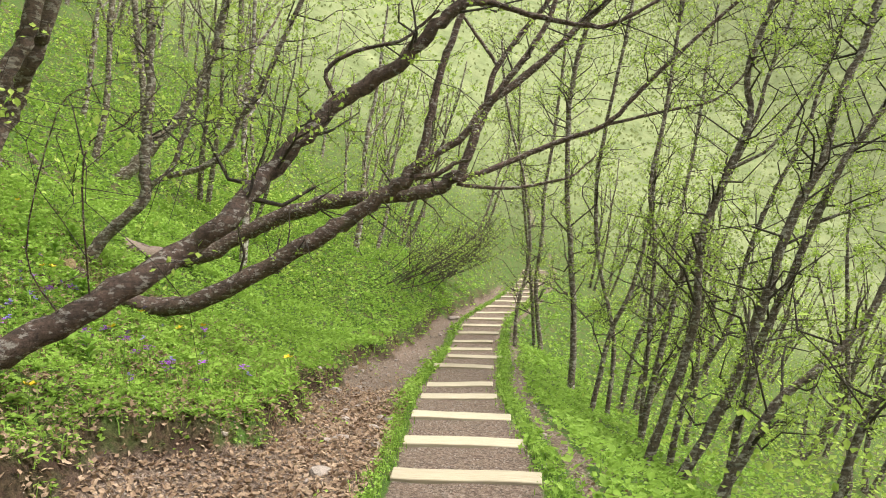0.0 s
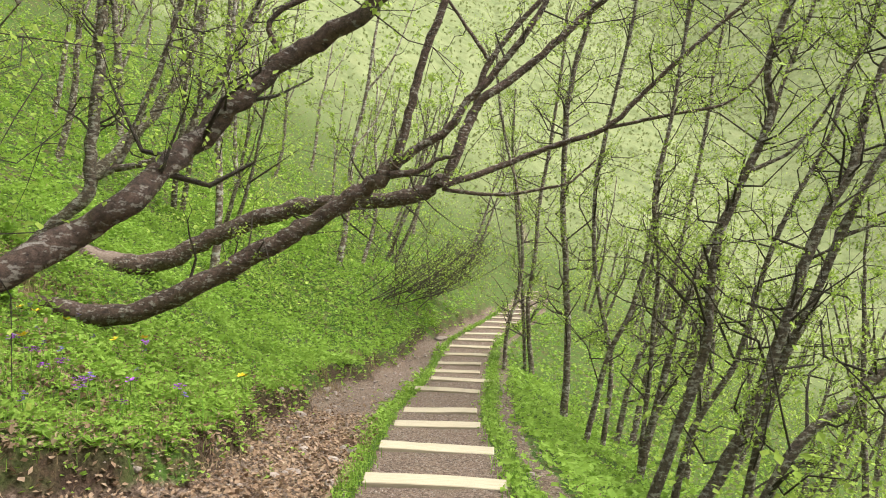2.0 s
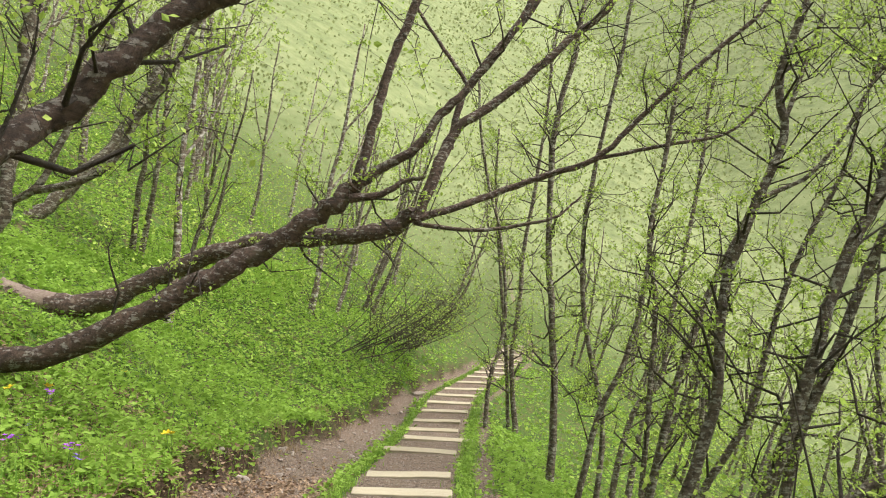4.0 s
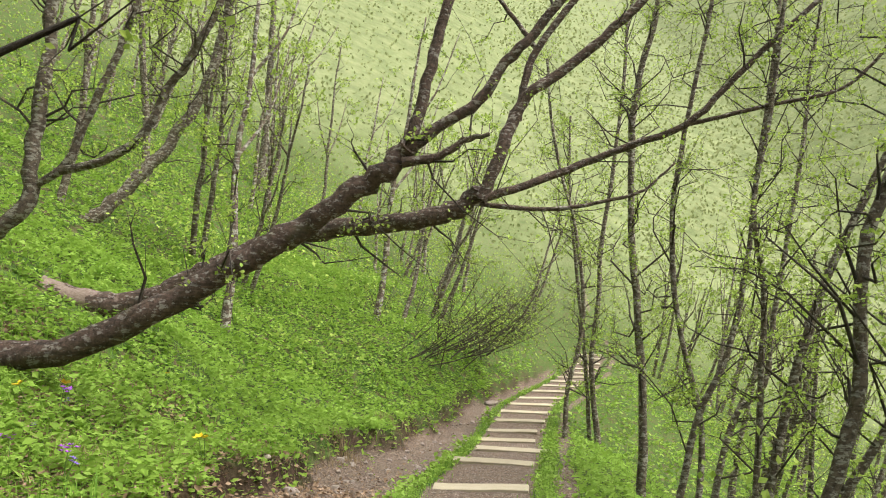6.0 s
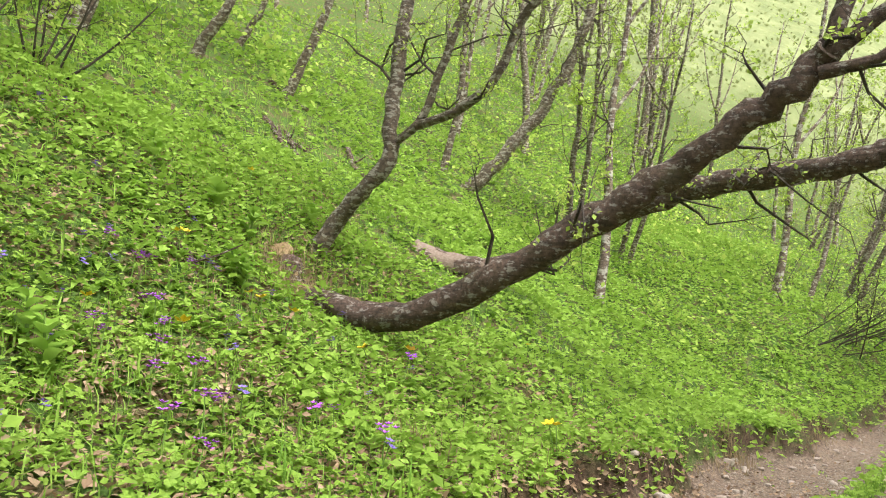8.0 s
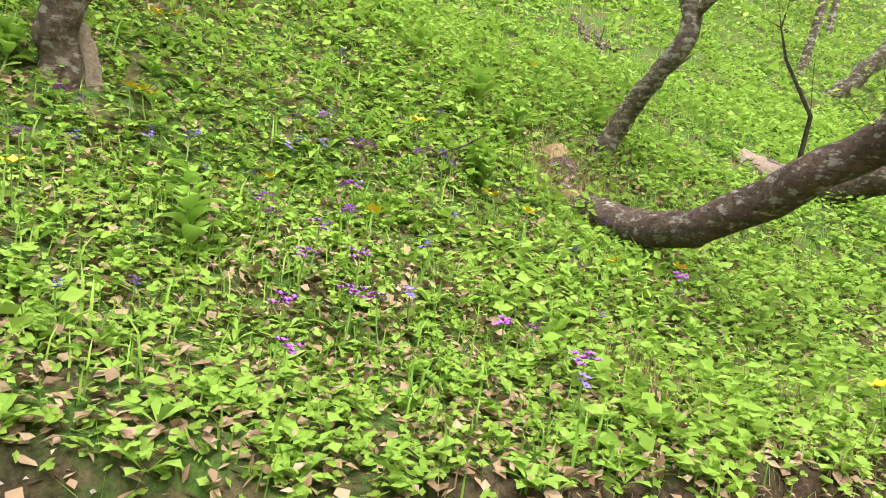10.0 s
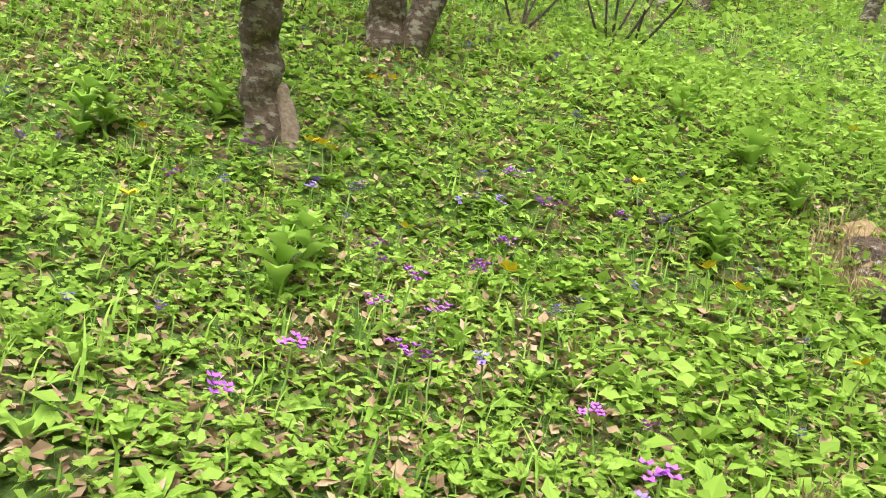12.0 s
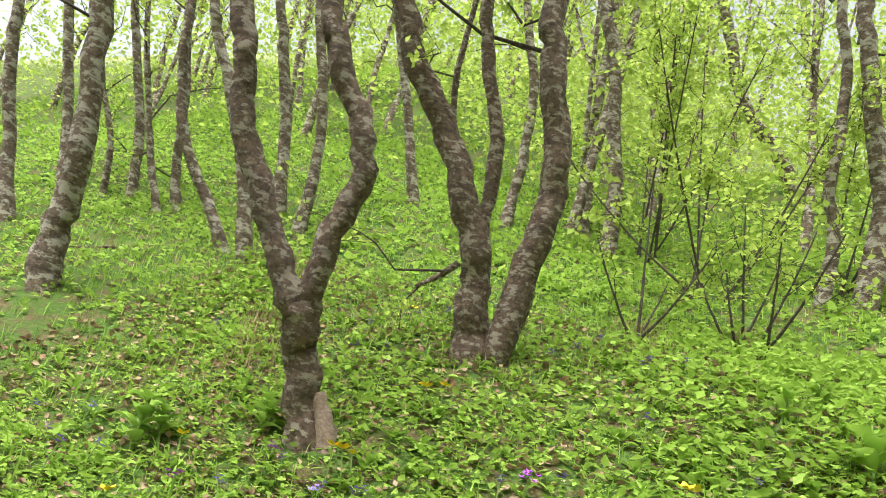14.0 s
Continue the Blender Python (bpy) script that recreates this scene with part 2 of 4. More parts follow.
def tube(geo, pts, r0, r1, sides=8, rng=None, flare=0.0, knob=0.0):
    pts = np.asarray(pts, float)
    n = len(pts)
    way = np.gradient(pts, axis=0)
    way /= np.linalg.norm(way, axis=1)[:, None] + 1e-9
    ref = np.eye(3)[np.argmin(np.abs(way[0]))]
    a = np.zeros_like(way)
    for i in range(n):
        ref = ref - way[i] * ref.dot(way[i])
        ref = ref / (np.linalg.norm(ref) + 1e-9)
        a[i] = ref
    b = np.cross(way, a)
    s = np.linspace(0, 1, n)
    r = r0 + (r1 - r0) * s + flare * np.exp(-s * 14)
    ang = np.linspace(0, 2 * np.pi, sides, endpoint=False)
    rr = np.repeat(r[:, None], sides, 1)
    if rng is not None and knob:
        rr = rr * (1 + knob * rng.normal(0, 1, (n, 1)) * 0.5 + knob * rng.normal(0, 1, (n, sides)) * 0.6)
    ring = pts[:, None] + rr[..., None] * (np.cos(ang)[None, :, None] * a[:, None] + np.sin(ang)[None, :, None] * b[:, None])
    i, j = np.meshgrid(np.arange(n - 1), np.arange(sides), indexing="ij")
    k = (j + 1) % sides
    geo.add(ring.reshape(-1, 3), np.stack([i * sides + j, i * sides + k, (i + 1) * sides + k, (i + 1) * sides + j], -1).reshape(-1, 4))
    geo.add(ring[-1], np.arange(sides)[None, :])


def leaves(geo, at, size, rng, lean=None, shape="diamond", flat=0.5, tone=None):
    """Many small leaves at the points: each a bent blade turned its own way."""
    at = np.asarray(at, float)
    n = len(at)
    if not n:
        return
    yaw = rng.uniform(0, 2 * np.pi, n)
    pitch = rng.normal(0, flat, n)
    roll = rng.normal(0, flat, n)
    fw = np.stack([np.cos(yaw) * np.cos(pitch), np.sin(yaw) * np.cos(pitch), np.sin(pitch)], 1)
    side = np.cross(fw, np.array([0, 0, 1.0]))
    side /= np.linalg.norm(side, axis=1)[:, None] + 1e-9
    up = np.cross(side, fw)
    side = side * np.cos(roll)[:, None] + up * np.sin(roll)[:, None]
    up = np.cross(side, fw)
    if shape == "diamond":
        t = np.array([(0, 0, 0), (0.45, 0.36, 0.06), (1, 0, -0.05), (0.45, -0.36, 0.06)])
        faces = np.array([[0, 1, 2, 3]])
    elif shape == "long":
        t = np.array([(0, 0, 0), (0.4, 0.2, 0.16), (1, 0, 0.05), (0.4, -0.2, 0.16), (0.45, 0, 0.1)])
        faces = np.array([[0, 4, 1], [4, 2, 1], [0, 3, 4], [4, 3, 2]])
    else:
        t = np.array([(0.4, 0, -0.04), (0, 0, 0), (0.02, 0.3, 0.05), (0.34, 0.52, 0.0), (0.5, 0.2, 0.06), (0.82, 0.27, 0.0), (1, 0, -0.08), (0.82, -0.27, 0.0), (0.5, -0.2, 0.06), (0.34, -0.52, 0.0), (0.02, -0.3, 0.05)])
        faces = np.array([[0, k, k % 10 + 1] for k in range(1, 11)])
    size = np.broadcast_to(size, (n,))[:, None, None]
    v = at[:, None] + size * (t[None, :, 0:1] * fw[:, None] + t[None, :, 1:2] * side[:, None] + t[None, :, 2:3] * up[:, None])
    k = len(t)
    f = (np.arange(n)[:, None, None] * k + faces[None]).reshape(-1, faces.shape[1])
    tone = rng.uniform(0, 1, n) if tone is None else tone
    geo.add(v.reshape(-1, 3), f, np.repeat(tone, k))


def blades(geo, at, height, rng, width=0.006):
    """Grass blades, each a bent strip that ends in a point."""
    at = np.asarray(at, float)
    n = len(at)
    yaw, bend = rng.uniform(0, 2 * np.pi, n), rng.uniform(0.1, 0.7, n)
    h = np.broadcast_to(height, (n,)) * rng.uniform(0.6, 1.2, n)
    fw = np.stack([np.cos(yaw), np.sin(yaw), 0 * yaw], 1)
    sd = np.stack([-np.sin(yaw), np.cos(yaw), 0 * yaw], 1) * width
    up = np.array([0, 0, 1.0])
    mid = at + fw * (bend * h * 0.25)[:, None] + up * (h * 0.6)[:, None]
    tip = at + fw * (bend * h)[:, None] + up * h[:, None]
    v = np.stack([at - sd, at + sd, mid + sd * 0.7, mid - sd * 0.7, tip], 1)
    b = np.arange(n)[:, None] * 5
    tone = np.repeat(rng.uniform(0, 1, n), 5)
    geo.add(v.reshape(-1, 3), b + np.array([[0, 1, 2, 3]]), tone)
    geo.f.append(b + np.array([[3, 2, 4]]) + geo.n - len(v) * 5)


# ---------------------------------------------------------------- the ground, one sheet to the far hills
def worn_at(x, y):
    d = path_x(y) - x
    edge = bank_edge(y)
    tread = smooth01((0.66 - np.abs(d)) / 0.1) * (y > -6) * smooth01((40 - y) / 2)
    strip = smooth01((d - 0.78) / 0.12) * smooth01((edge + 0.1 - d) / 0.25) * smooth01((36 - y) / 6) * (0.86 + 0.3 * ripple(x, y, 1.9))
    foot = smooth01((-d - 0.82) / 0.08) * smooth01((1.12 + 0.1 * ripple(x * 0, y, 0.8) + d) / 0.1) * 0.9
    return np.maximum(np.maximum(tread, strip), foot)


def make_ground():
    n, a, reach = 250, 6.5, 420.0
    u = np.linspace(-1, 1, n)
    gx = -1.5 + reach * np.sinh(a * u) / math.sinh(a)
    gy = 9.0 + reach * np.sinh(a * u) / math.sinh(a)
    x, y = np.meshgrid(gx, gy, indexing="xy")
    z = land(x, y)
    i, j = np.meshgrid(np.arange(n - 1), np.arange(n - 1), indexing="ij")
    q = i * n + j
    g = Geo()
    g.add(np.stack([x, y, z], -1).reshape(-1, 3), np.stack([q, q + 1, q + n + 1, q + n], -1).reshape(-1, 4))
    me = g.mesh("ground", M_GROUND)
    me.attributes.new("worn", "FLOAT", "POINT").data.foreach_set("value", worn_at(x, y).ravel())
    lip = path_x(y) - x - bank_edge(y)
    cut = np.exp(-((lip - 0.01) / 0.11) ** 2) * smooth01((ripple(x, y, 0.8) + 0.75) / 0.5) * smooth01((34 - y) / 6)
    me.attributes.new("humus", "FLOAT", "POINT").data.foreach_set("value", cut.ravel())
    # share of the hazed far colour, growing with distance
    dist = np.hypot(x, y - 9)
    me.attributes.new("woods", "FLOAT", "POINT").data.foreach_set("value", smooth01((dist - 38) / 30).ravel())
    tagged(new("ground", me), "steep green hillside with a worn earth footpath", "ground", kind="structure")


make_ground()


# ---------------------------------------------------------------- trees
def twigs(wood, crown, limb, r0, r1, rng, per_metre, length, leaf, leaf_n, start=0.3, sag=0.1):
    """Fine branches and their leaves along a limb."""
    seg = np.linalg.norm(np.diff(limb, axis=0), axis=1)
    run = np.concatenate([[0], np.cumsum(seg)])
    spots = []
    for _ in range(max(2, int(run[-1] * (1 - start) * per_metre))):
        s = start + (1 - start) * rng.uniform() ** 0.8
        p = np.array([np.interp(s * run[-1], run, limb[:, k]) for k in range(3)])
        i = min(len(limb) - 2, int(np.searchsorted(run, s * run[-1])) - 1)
        along = limb[i + 1] - limb[i]
        along /= np.linalg.norm(along) + 1e-9
        out = rng.normal(0, 1, 3)
        out -= along * out.dot(along)
        out /= np.linalg.norm(out) + 1e-9
        way = along * rng.uniform(0.2, 0.8) + out * 0.8 + np.array([0, 0, 0.25])
        way /= np.linalg.norm(way)
        ln = length * rng.uniform(0.5, 1.2)
        k = np.linspace(0, 1, 5)[:, None]
        wig = np.cumsum(rng.normal(0, 0.11 * ln, (5, 3)), 0) * (k > 0)
        line = p + way * ln * k + wig + np.array([0, 0, -sag]) * ln * k ** 2
        r = min(0.34 * (r0 + (r1 - r0) * s), 0.02) * rng.uniform(0.6, 1.0) + 0.002
        tube(wood, line, r, 0.0022, 4)
        for _ in range(5):
            q = line[rng.integers(1, 5)]
            w2 = way * 0.5 + rng.normal(0, 0.55, 3)
            k3 = np.linspace(0, 1, 3)[:, None]
            l2 = ln * rng.uniform(0.25, 0.55)
            fine = q + w2 * l2 * k3 + rng.normal(0, 0.03, (3, 3)) * (k3 > 0)
            tube(wood, fine, 0.0035, 0.0015, 3)
            s2 = rng.uniform(0.1, 1.05, leaf_n)[:, None]
            spots.append(q + w2 * l2 * s2 + rng.normal(0, 0.025, (leaf_n, 3)))
    if spots:
        spots = np.concatenate(spots)
        leaves(crown, spots, leaf * rng.uniform(0.6, 1.25, len(spots)), rng, flat=0.7)


def grow(limbs, seed, mat, label, group="", per_metre=3.2, length=0.9, leaf=0.042, leaf_n=7, start=0.3, sides=9, name="birch_tree", base=None, flare=0.15, girth=1.0):
    """One tree: trunk and limbs, fine branches, leaves; the thing stands at its base."""
    rng = np.random.default_rng(seed)
    trunk, wood, crown = Geo(), Geo(), Geo()
    base = np.array(limbs[0][2][0] if base is None else base, float)
    for n, (r0, r1, pts) in enumerate(limbs):
        r0, r1 = r0 * girth, r1 * girth
        line = rounded(np.array(pts) - base, 4)
        line[1:] += rng.normal(0, 0.12 * r0, (len(line) - 1, 3))
        tube(trunk, line, r0, r1, sides if r0 > 0.05 else 7, rng, flare * r0 if n == 0 else 0, 0.07)
        if r0 > 0.1 and len(pts) < 6:
            continue
        twigs(wood, crown, line, r0, r1, rng, per_metre, length, leaf, leaf_n, start if r0 > 0.05 or name == "shrub" else 0.1)
    top = new(name, None)
    top.location = base
    for part, geo, m in (("trunk", trunk, mat), ("branches", wood, M_TWIG), ("foliage", crown, M_LEAF)):
        if geo.n:
            ob = new(part, geo.mesh(part, m, part != "foliage"))
            ob.parent = top
            if part != "trunk":
                tagged(ob, kind="stuff")
    return tagged(top, label, "tree", group)


LEANING = {
    'leaning_birch_a': [
        (0.150, 0.095, [(-5.10, 9.95, 1.47), (-4.75, 9.85, 1.20), (-4.30, 9.83, 1.20), (-3.90, 9.84, 1.12), (-3.30, 9.90, 1.20), (-2.62, 9.97, 1.55), (-2.12, 9.97, 1.83), (-1.67, 9.97, 2.09), (-1.32, 9.97, 2.30), (-0.91, 9.97, 2.57), (-0.60, 9.97, 2.80), (-0.38, 9.97, 3.04)]),
        (0.060, 0.030, [(-0.39, 9.95, 2.97), (-0.13, 9.95, 3.19), (0.24, 9.95, 3.42), (0.45, 9.95, 3.76), (0.71, 9.95, 4.04), (0.98, 9.95, 4.39), (1.25, 9.95, 4.79), (1.56, 9.95, 5.53), (1.94, 9.91, 6.41)]),
        (0.060, 0.045, [(-0.39, 9.95, 2.97), (-0.27, 9.95, 3.47), (-0.16, 9.95, 3.98), (-0.04, 9.95, 4.44), (0.12, 9.95, 4.86), (0.38, 9.95, 5.91), (0.74, 9.90, 7.16)]),
        (0.050, 0.020, [(-0.43, 9.90, 2.85), (-0.11, 9.90, 2.90), (0.10, 9.90, 3.03), (0.31, 9.90, 3.10)]),
    ],
    'leaning_birch_b': [
        (0.170, 0.120, [(-5.73, 12.90, 1.89), (-5.05, 13.20, 1.83), (-4.49, 13.35, 1.94), (-4.16, 13.40, 2.13), (-3.73, 13.45, 2.38), (-3.09, 13.40, 2.62), (-2.47, 13.40, 2.83), (-1.82, 13.30, 2.91), (-1.26, 13.20, 2.97), (-0.71, 13.00, 2.96), (-0.27, 12.90, 3.09), (0.03, 12.85, 3.33)]),
        (0.088, 0.042, [(0.02, 12.74, 3.15), (0.26, 12.74, 3.72), (0.44, 12.85, 4.28), (0.69, 12.85, 4.60), (1.14, 12.96, 4.96), (1.68, 12.96, 5.45), (2.31, 13.06, 6.07), (2.70, 13.06, 6.41), (3.14, 13.06, 7.06), (3.67, 13.02, 7.88)]),
        (0.057, 0.036, [(0.47, 12.90, 4.22), (0.57, 12.90, 4.78), (0.72, 12.90, 5.18), (1.06, 12.90, 5.66), (1.59, 12.90, 6.32), (1.96, 12.90, 7.06), (2.41, 12.86, 7.95)]),
        (0.036, 0.021, [(0.72, 12.96, 5.16), (0.48, 12.96, 5.52), (0.20, 12.96, 5.93), (-0.05, 12.96, 6.31), (-0.31, 12.96, 6.93), (-0.50, 12.92, 7.67)]),
        (0.057, 0.026, [(0.06, 12.74, 3.17), (0.56, 12.85, 3.36), (1.28, 13.06, 3.69), (1.91, 13.06, 3.93), (2.54, 12.96, 4.14), (3.02, 12.96, 4.61), (3.63, 12.96, 5.21), (4.25, 12.96, 5.78), (4.87, 12.96, 6.34), (5.22, 12.96, 6.88), (5.63, 12.92, 7.55)]),
        (0.033, 0.016, [(2.54, 12.96, 4.14), (3.10, 12.96, 4.27), (3.76, 12.96, 4.42), (4.31, 12.96, 4.53), (4.72, 12.96, 4.82), (4.98, 12.96, 5.16), (5.28, 12.93, 5.57)]),
        (0.036, 0.012, [(0.02, 12.74, 3.11), (0.57, 12.74, 3.04), (1.08, 12.74, 3.05), (1.52, 12.74, 3.13), (1.95, 12.74, 3.24), (2.14, 12.74, 3.39), (2.36, 12.73, 3.59)]),
    ],
    'leaning_birch_c': [
        (0.105, 0.050, [(-3.10, 4.35, 0.84), (-2.75, 4.60, 0.98), (-2.45, 4.80, 1.15), (-2.00, 4.98, 1.44), (-1.66, 5.30, 1.74), (-1.38, 5.35, 1.95), (-1.20, 5.75, 2.34), (-0.95, 5.80, 2.60), (-0.72, 5.86, 2.87), (-0.43, 5.90, 3.09), (-0.11, 5.90, 3.29), (0.11, 5.90, 3.53), (0.31, 5.90, 3.72)]),
        (0.030, 0.015, [(0.31, 5.90, 3.72), (0.56, 5.90, 3.73), (0.83, 5.90, 3.64), (1.14, 5.90, 3.57), (1.41, 5.90, 3.53), (1.63, 5.90, 3.60), (1.88, 5.89, 3.73)]),
        (0.040, 0.020, [(0.31, 5.90, 3.72), (0.43, 5.90, 3.99), (0.56, 5.90, 4.30), (0.71, 5.90, 4.82), (0.90, 5.88, 5.45)]),
        (0.007, 0.003, [(-2.30, 4.85, 1.25), (-2.50, 4.75, 1.70), (-2.06, 4.32, 2.53), (-1.77, 4.23, 2.68)]),
        (0.007, 0.003, [(-2.15, 4.92, 1.35), (-1.95, 4.43, 2.27), (-1.65, 4.34, 2.46), (-1.38, 4.25, 2.68)]),
        (0.020, 0.012, [(-0.66, 5.85, 2.94), (-0.75, 5.85, 3.18), (-0.52, 5.85, 3.34), (-0.16, 5.85, 3.42), (-0.02, 5.85, 3.52), (0.15, 5.84, 3.66)]),
    ],
}
SLOPE_TREES = {
    'forked_birch_upslope': [
        (0.110, 0.065, [(-5.15, 10.40, 1.70), (-4.95, 10.42, 2.00), (-4.62, 10.43, 2.35), (-4.33, 10.45, 2.65), (-4.33, 10.45, 3.28), (-4.29, 10.45, 3.97), (-4.29, 10.45, 4.32), (-4.29, 10.45, 5.70), (-4.17, 10.39, 7.32)]),
        (0.050, 0.040, [(-4.31, 10.45, 2.77), (-3.99, 10.45, 3.00), (-3.85, 10.45, 3.30), (-3.64, 10.45, 3.89), (-3.51, 10.45, 4.21), (-3.22, 10.45, 5.25), (-2.83, 10.40, 6.49)]),
        (0.055, 0.040, [(-3.98, 10.40, 2.95), (-3.53, 10.40, 3.04), (-3.12, 10.40, 3.33), (-2.92, 10.40, 3.78), (-2.71, 10.40, 4.07), (-2.27, 10.40, 5.03), (-1.73, 10.35, 6.18)]),
    ],
    'birch_c': [
        (0.174, 0.096, [(-8.35, 17.45, 3.72), (-7.84, 17.69, 4.25), (-7.28, 17.90, 4.98), (-6.83, 18.07, 5.71), (-6.33, 18.22, 6.78), (-6.04, 18.26, 7.84), (-5.79, 18.29, 9.18), (-5.41, 18.27, 10.77)]),
    ],
    'birch_d': [
        (0.129, 0.071, [(-10.25, 23.18, 5.79), (-10.24, 23.01, 7.59), (-10.36, 22.75, 9.35), (-10.41, 22.62, 10.31), (-10.48, 22.46, 11.94), (-10.39, 22.23, 13.88)]),
    ],
    'birch_d2': [
        (0.181, 0.099, [(-10.01, 31.02, 7.58), (-9.76, 30.87, 10.34), (-9.65, 30.59, 13.52), (-9.61, 30.49, 15.16), (-9.42, 30.31, 17.11)]),
    ],
    'birch_e': [
        (0.119, 0.065, [(-9.73, 11.79, 4.71), (-9.47, 11.89, 5.25), (-9.17, 12.00, 5.69), (-8.56, 12.23, 7.14), (-7.80, 12.38, 8.88)]),
    ],
    'birch_e2': [
        (0.117, 0.064, [(-9.77, 13.76, 4.69), (-9.51, 13.85, 5.29), (-9.26, 13.92, 5.90), (-9.05, 13.96, 6.49), (-8.68, 14.05, 8.08), (-8.16, 14.05, 9.96)]),
    ],
    'birch_e3': [
        (0.085, 0.047, [(-11.53, 13.99, 6.01), (-11.16, 14.14, 6.66), (-11.06, 14.17, 6.87), (-10.63, 14.29, 8.43), (-10.05, 14.33, 10.29)]),
    ],
}
VALLEY_TREES = {
    'r_a': [
        (0.085, 0.050, [(2.27, 15.84, -0.95), (2.34, 15.84, 0.73), (2.25, 15.84, 2.37), (2.20, 15.84, 3.78), (2.30, 15.84, 5.56), (2.63, 15.84, 6.87), (2.81, 15.84, 7.95), (3.09, 15.79, 9.23)]),
    ],
    'r_b': [
        (0.060, 0.035, [(1.25, 19.30, -0.32), (1.30, 19.30, 0.75), (1.53, 19.30, 1.54), (1.63, 19.30, 2.54), (1.48, 19.30, 3.98), (1.15, 19.30, 5.36), (0.97, 19.30, 6.44), (0.90, 19.25, 7.71)]),
    ],
    'r_c': [
        (0.075, 0.040, [(2.00, 20.50, -0.54), (1.85, 20.50, 1.24), (2.00, 20.50, 2.45), (2.12, 20.50, 3.98), (2.40, 20.50, 5.81), (2.63, 20.50, 7.66), (2.72, 20.50, 8.76), (2.92, 20.45, 10.05)]),
        (0.060, 0.030, [(1.81, 20.60, -0.42), (1.73, 20.60, 1.39), (1.58, 20.60, 2.91), (1.45, 20.60, 4.45), (1.39, 20.60, 5.55), (1.43, 20.55, 6.85)]),
    ],
    'r_d': [
        (0.060, 0.030, [(2.45, 14.20, -1.02), (2.82, 14.20, 0.51), (3.23, 14.20, 1.35), (3.55, 14.20, 2.71), (3.71, 14.20, 3.87), (4.03, 14.20, 5.67), (4.16, 14.20, 6.76), (4.39, 14.15, 8.04)]),
    ],
    'r_k': [
        (0.055, 0.035, [(2.79, 14.60, -1.23), (2.94, 14.60, 0.37), (2.67, 14.60, 1.88), (2.62, 14.60, 3.28), (2.84, 14.60, 4.59), (3.22, 14.60, 6.23), (3.39, 14.60, 7.31), (3.66, 14.55, 8.59)]),
    ],
    'r_f': [
        (0.070, 0.035, [(3.06, 12.80, -1.26), (3.57, 12.80, 0.90), (4.04, 12.80, 2.22), (4.51, 12.80, 3.16), (4.93, 12.80, 4.01), (5.27, 12.80, 5.04), (5.70, 12.75, 6.26)]),
        (0.050, 0.030, [(3.06, 12.80, -1.26), (3.25, 12.80, 0.90), (3.34, 12.80, 2.12), (3.26, 12.80, 3.07), (3.54, 12.80, 4.40), (3.70, 12.80, 5.49), (3.96, 12.75, 6.77)]),
    ],
    'r_g': [
        (0.075, 0.040, [(2.58, 10.00, -0.97), (3.02, 10.00, 0.31), (3.25, 10.00, 1.05), (3.32, 10.00, 2.00), (3.68, 10.00, 2.97), (3.96, 10.00, 3.63), (3.95, 10.00, 4.30), (4.28, 10.00, 5.20), (4.54, 10.00, 6.25), (4.91, 9.95, 7.50)]),
        (0.090, 0.050, [(2.89, 9.80, -1.17), (3.42, 9.80, -0.26), (3.89, 9.80, 0.78), (4.36, 9.80, 2.21), (4.78, 9.80, 3.01), (5.00, 9.80, 3.87), (5.33, 9.80, 4.52), (5.66, 9.80, 5.54), (6.10, 9.75, 6.77)]),
        (0.030, 0.015, [(3.62, 9.80, 2.94), (4.05, 9.80, 3.15), (4.40, 9.80, 3.51), (4.69, 9.80, 4.02), (4.91, 9.80, 4.38), (5.10, 9.80, 4.88), (5.34, 9.78, 5.48)]),
    ],
    'r_i': [
        (0.075, 0.040, [(3.64, 10.30, -1.59), (4.09, 10.30, 0.44), (4.58, 10.30, 1.57), (5.18, 10.30, 2.93), (5.55, 10.30, 3.46), (5.89, 10.30, 3.98), (6.29, 10.30, 4.97), (6.79, 10.25, 6.15)]),
        (0.025, 0.012, [(4.81, 10.30, 2.25), (5.32, 10.30, 2.44), (5.83, 10.30, 2.62), (6.19, 10.30, 2.93), (6.59, 10.28, 3.33)]),
    ],
    'r_j': [
        (0.075, 0.040, [(3.21, 9.20, -1.25), (3.94, 9.20, 0.03), (4.47, 9.20, 0.50), (4.93, 9.20, 0.94), (5.32, 9.20, 1.64), (5.69, 9.20, 2.64), (6.16, 9.15, 3.85)]),
    ],
    'r_m': [
        (0.060, 0.030, [(3.63, 7.50, -1.40), (4.11, 7.50, 0.05), (4.37, 7.50, 0.54), (4.65, 7.50, 1.19), (4.95, 7.50, 2.23), (5.35, 7.45, 3.47)]),
    ],
    'r_n': [
        (0.070, 0.035, [(3.36, 16.50, -1.48), (3.79, 16.50, 0.35), (4.32, 16.50, 0.95), (4.51, 16.50, 2.04), (4.82, 16.50, 3.50), (5.12, 16.50, 5.09), (5.27, 16.50, 6.18), (5.51, 16.45, 7.46)]),
    ],
    'r_o': [
        (0.060, 0.030, [(3.19, 11.40, -1.36), (3.48, 11.40, -0.19), (4.02, 11.40, 0.65), (4.27, 11.40, 1.48), (4.61, 11.40, 2.49), (5.19, 11.40, 3.58), (5.54, 11.40, 4.59), (6.00, 11.35, 5.80)]),
    ],
}
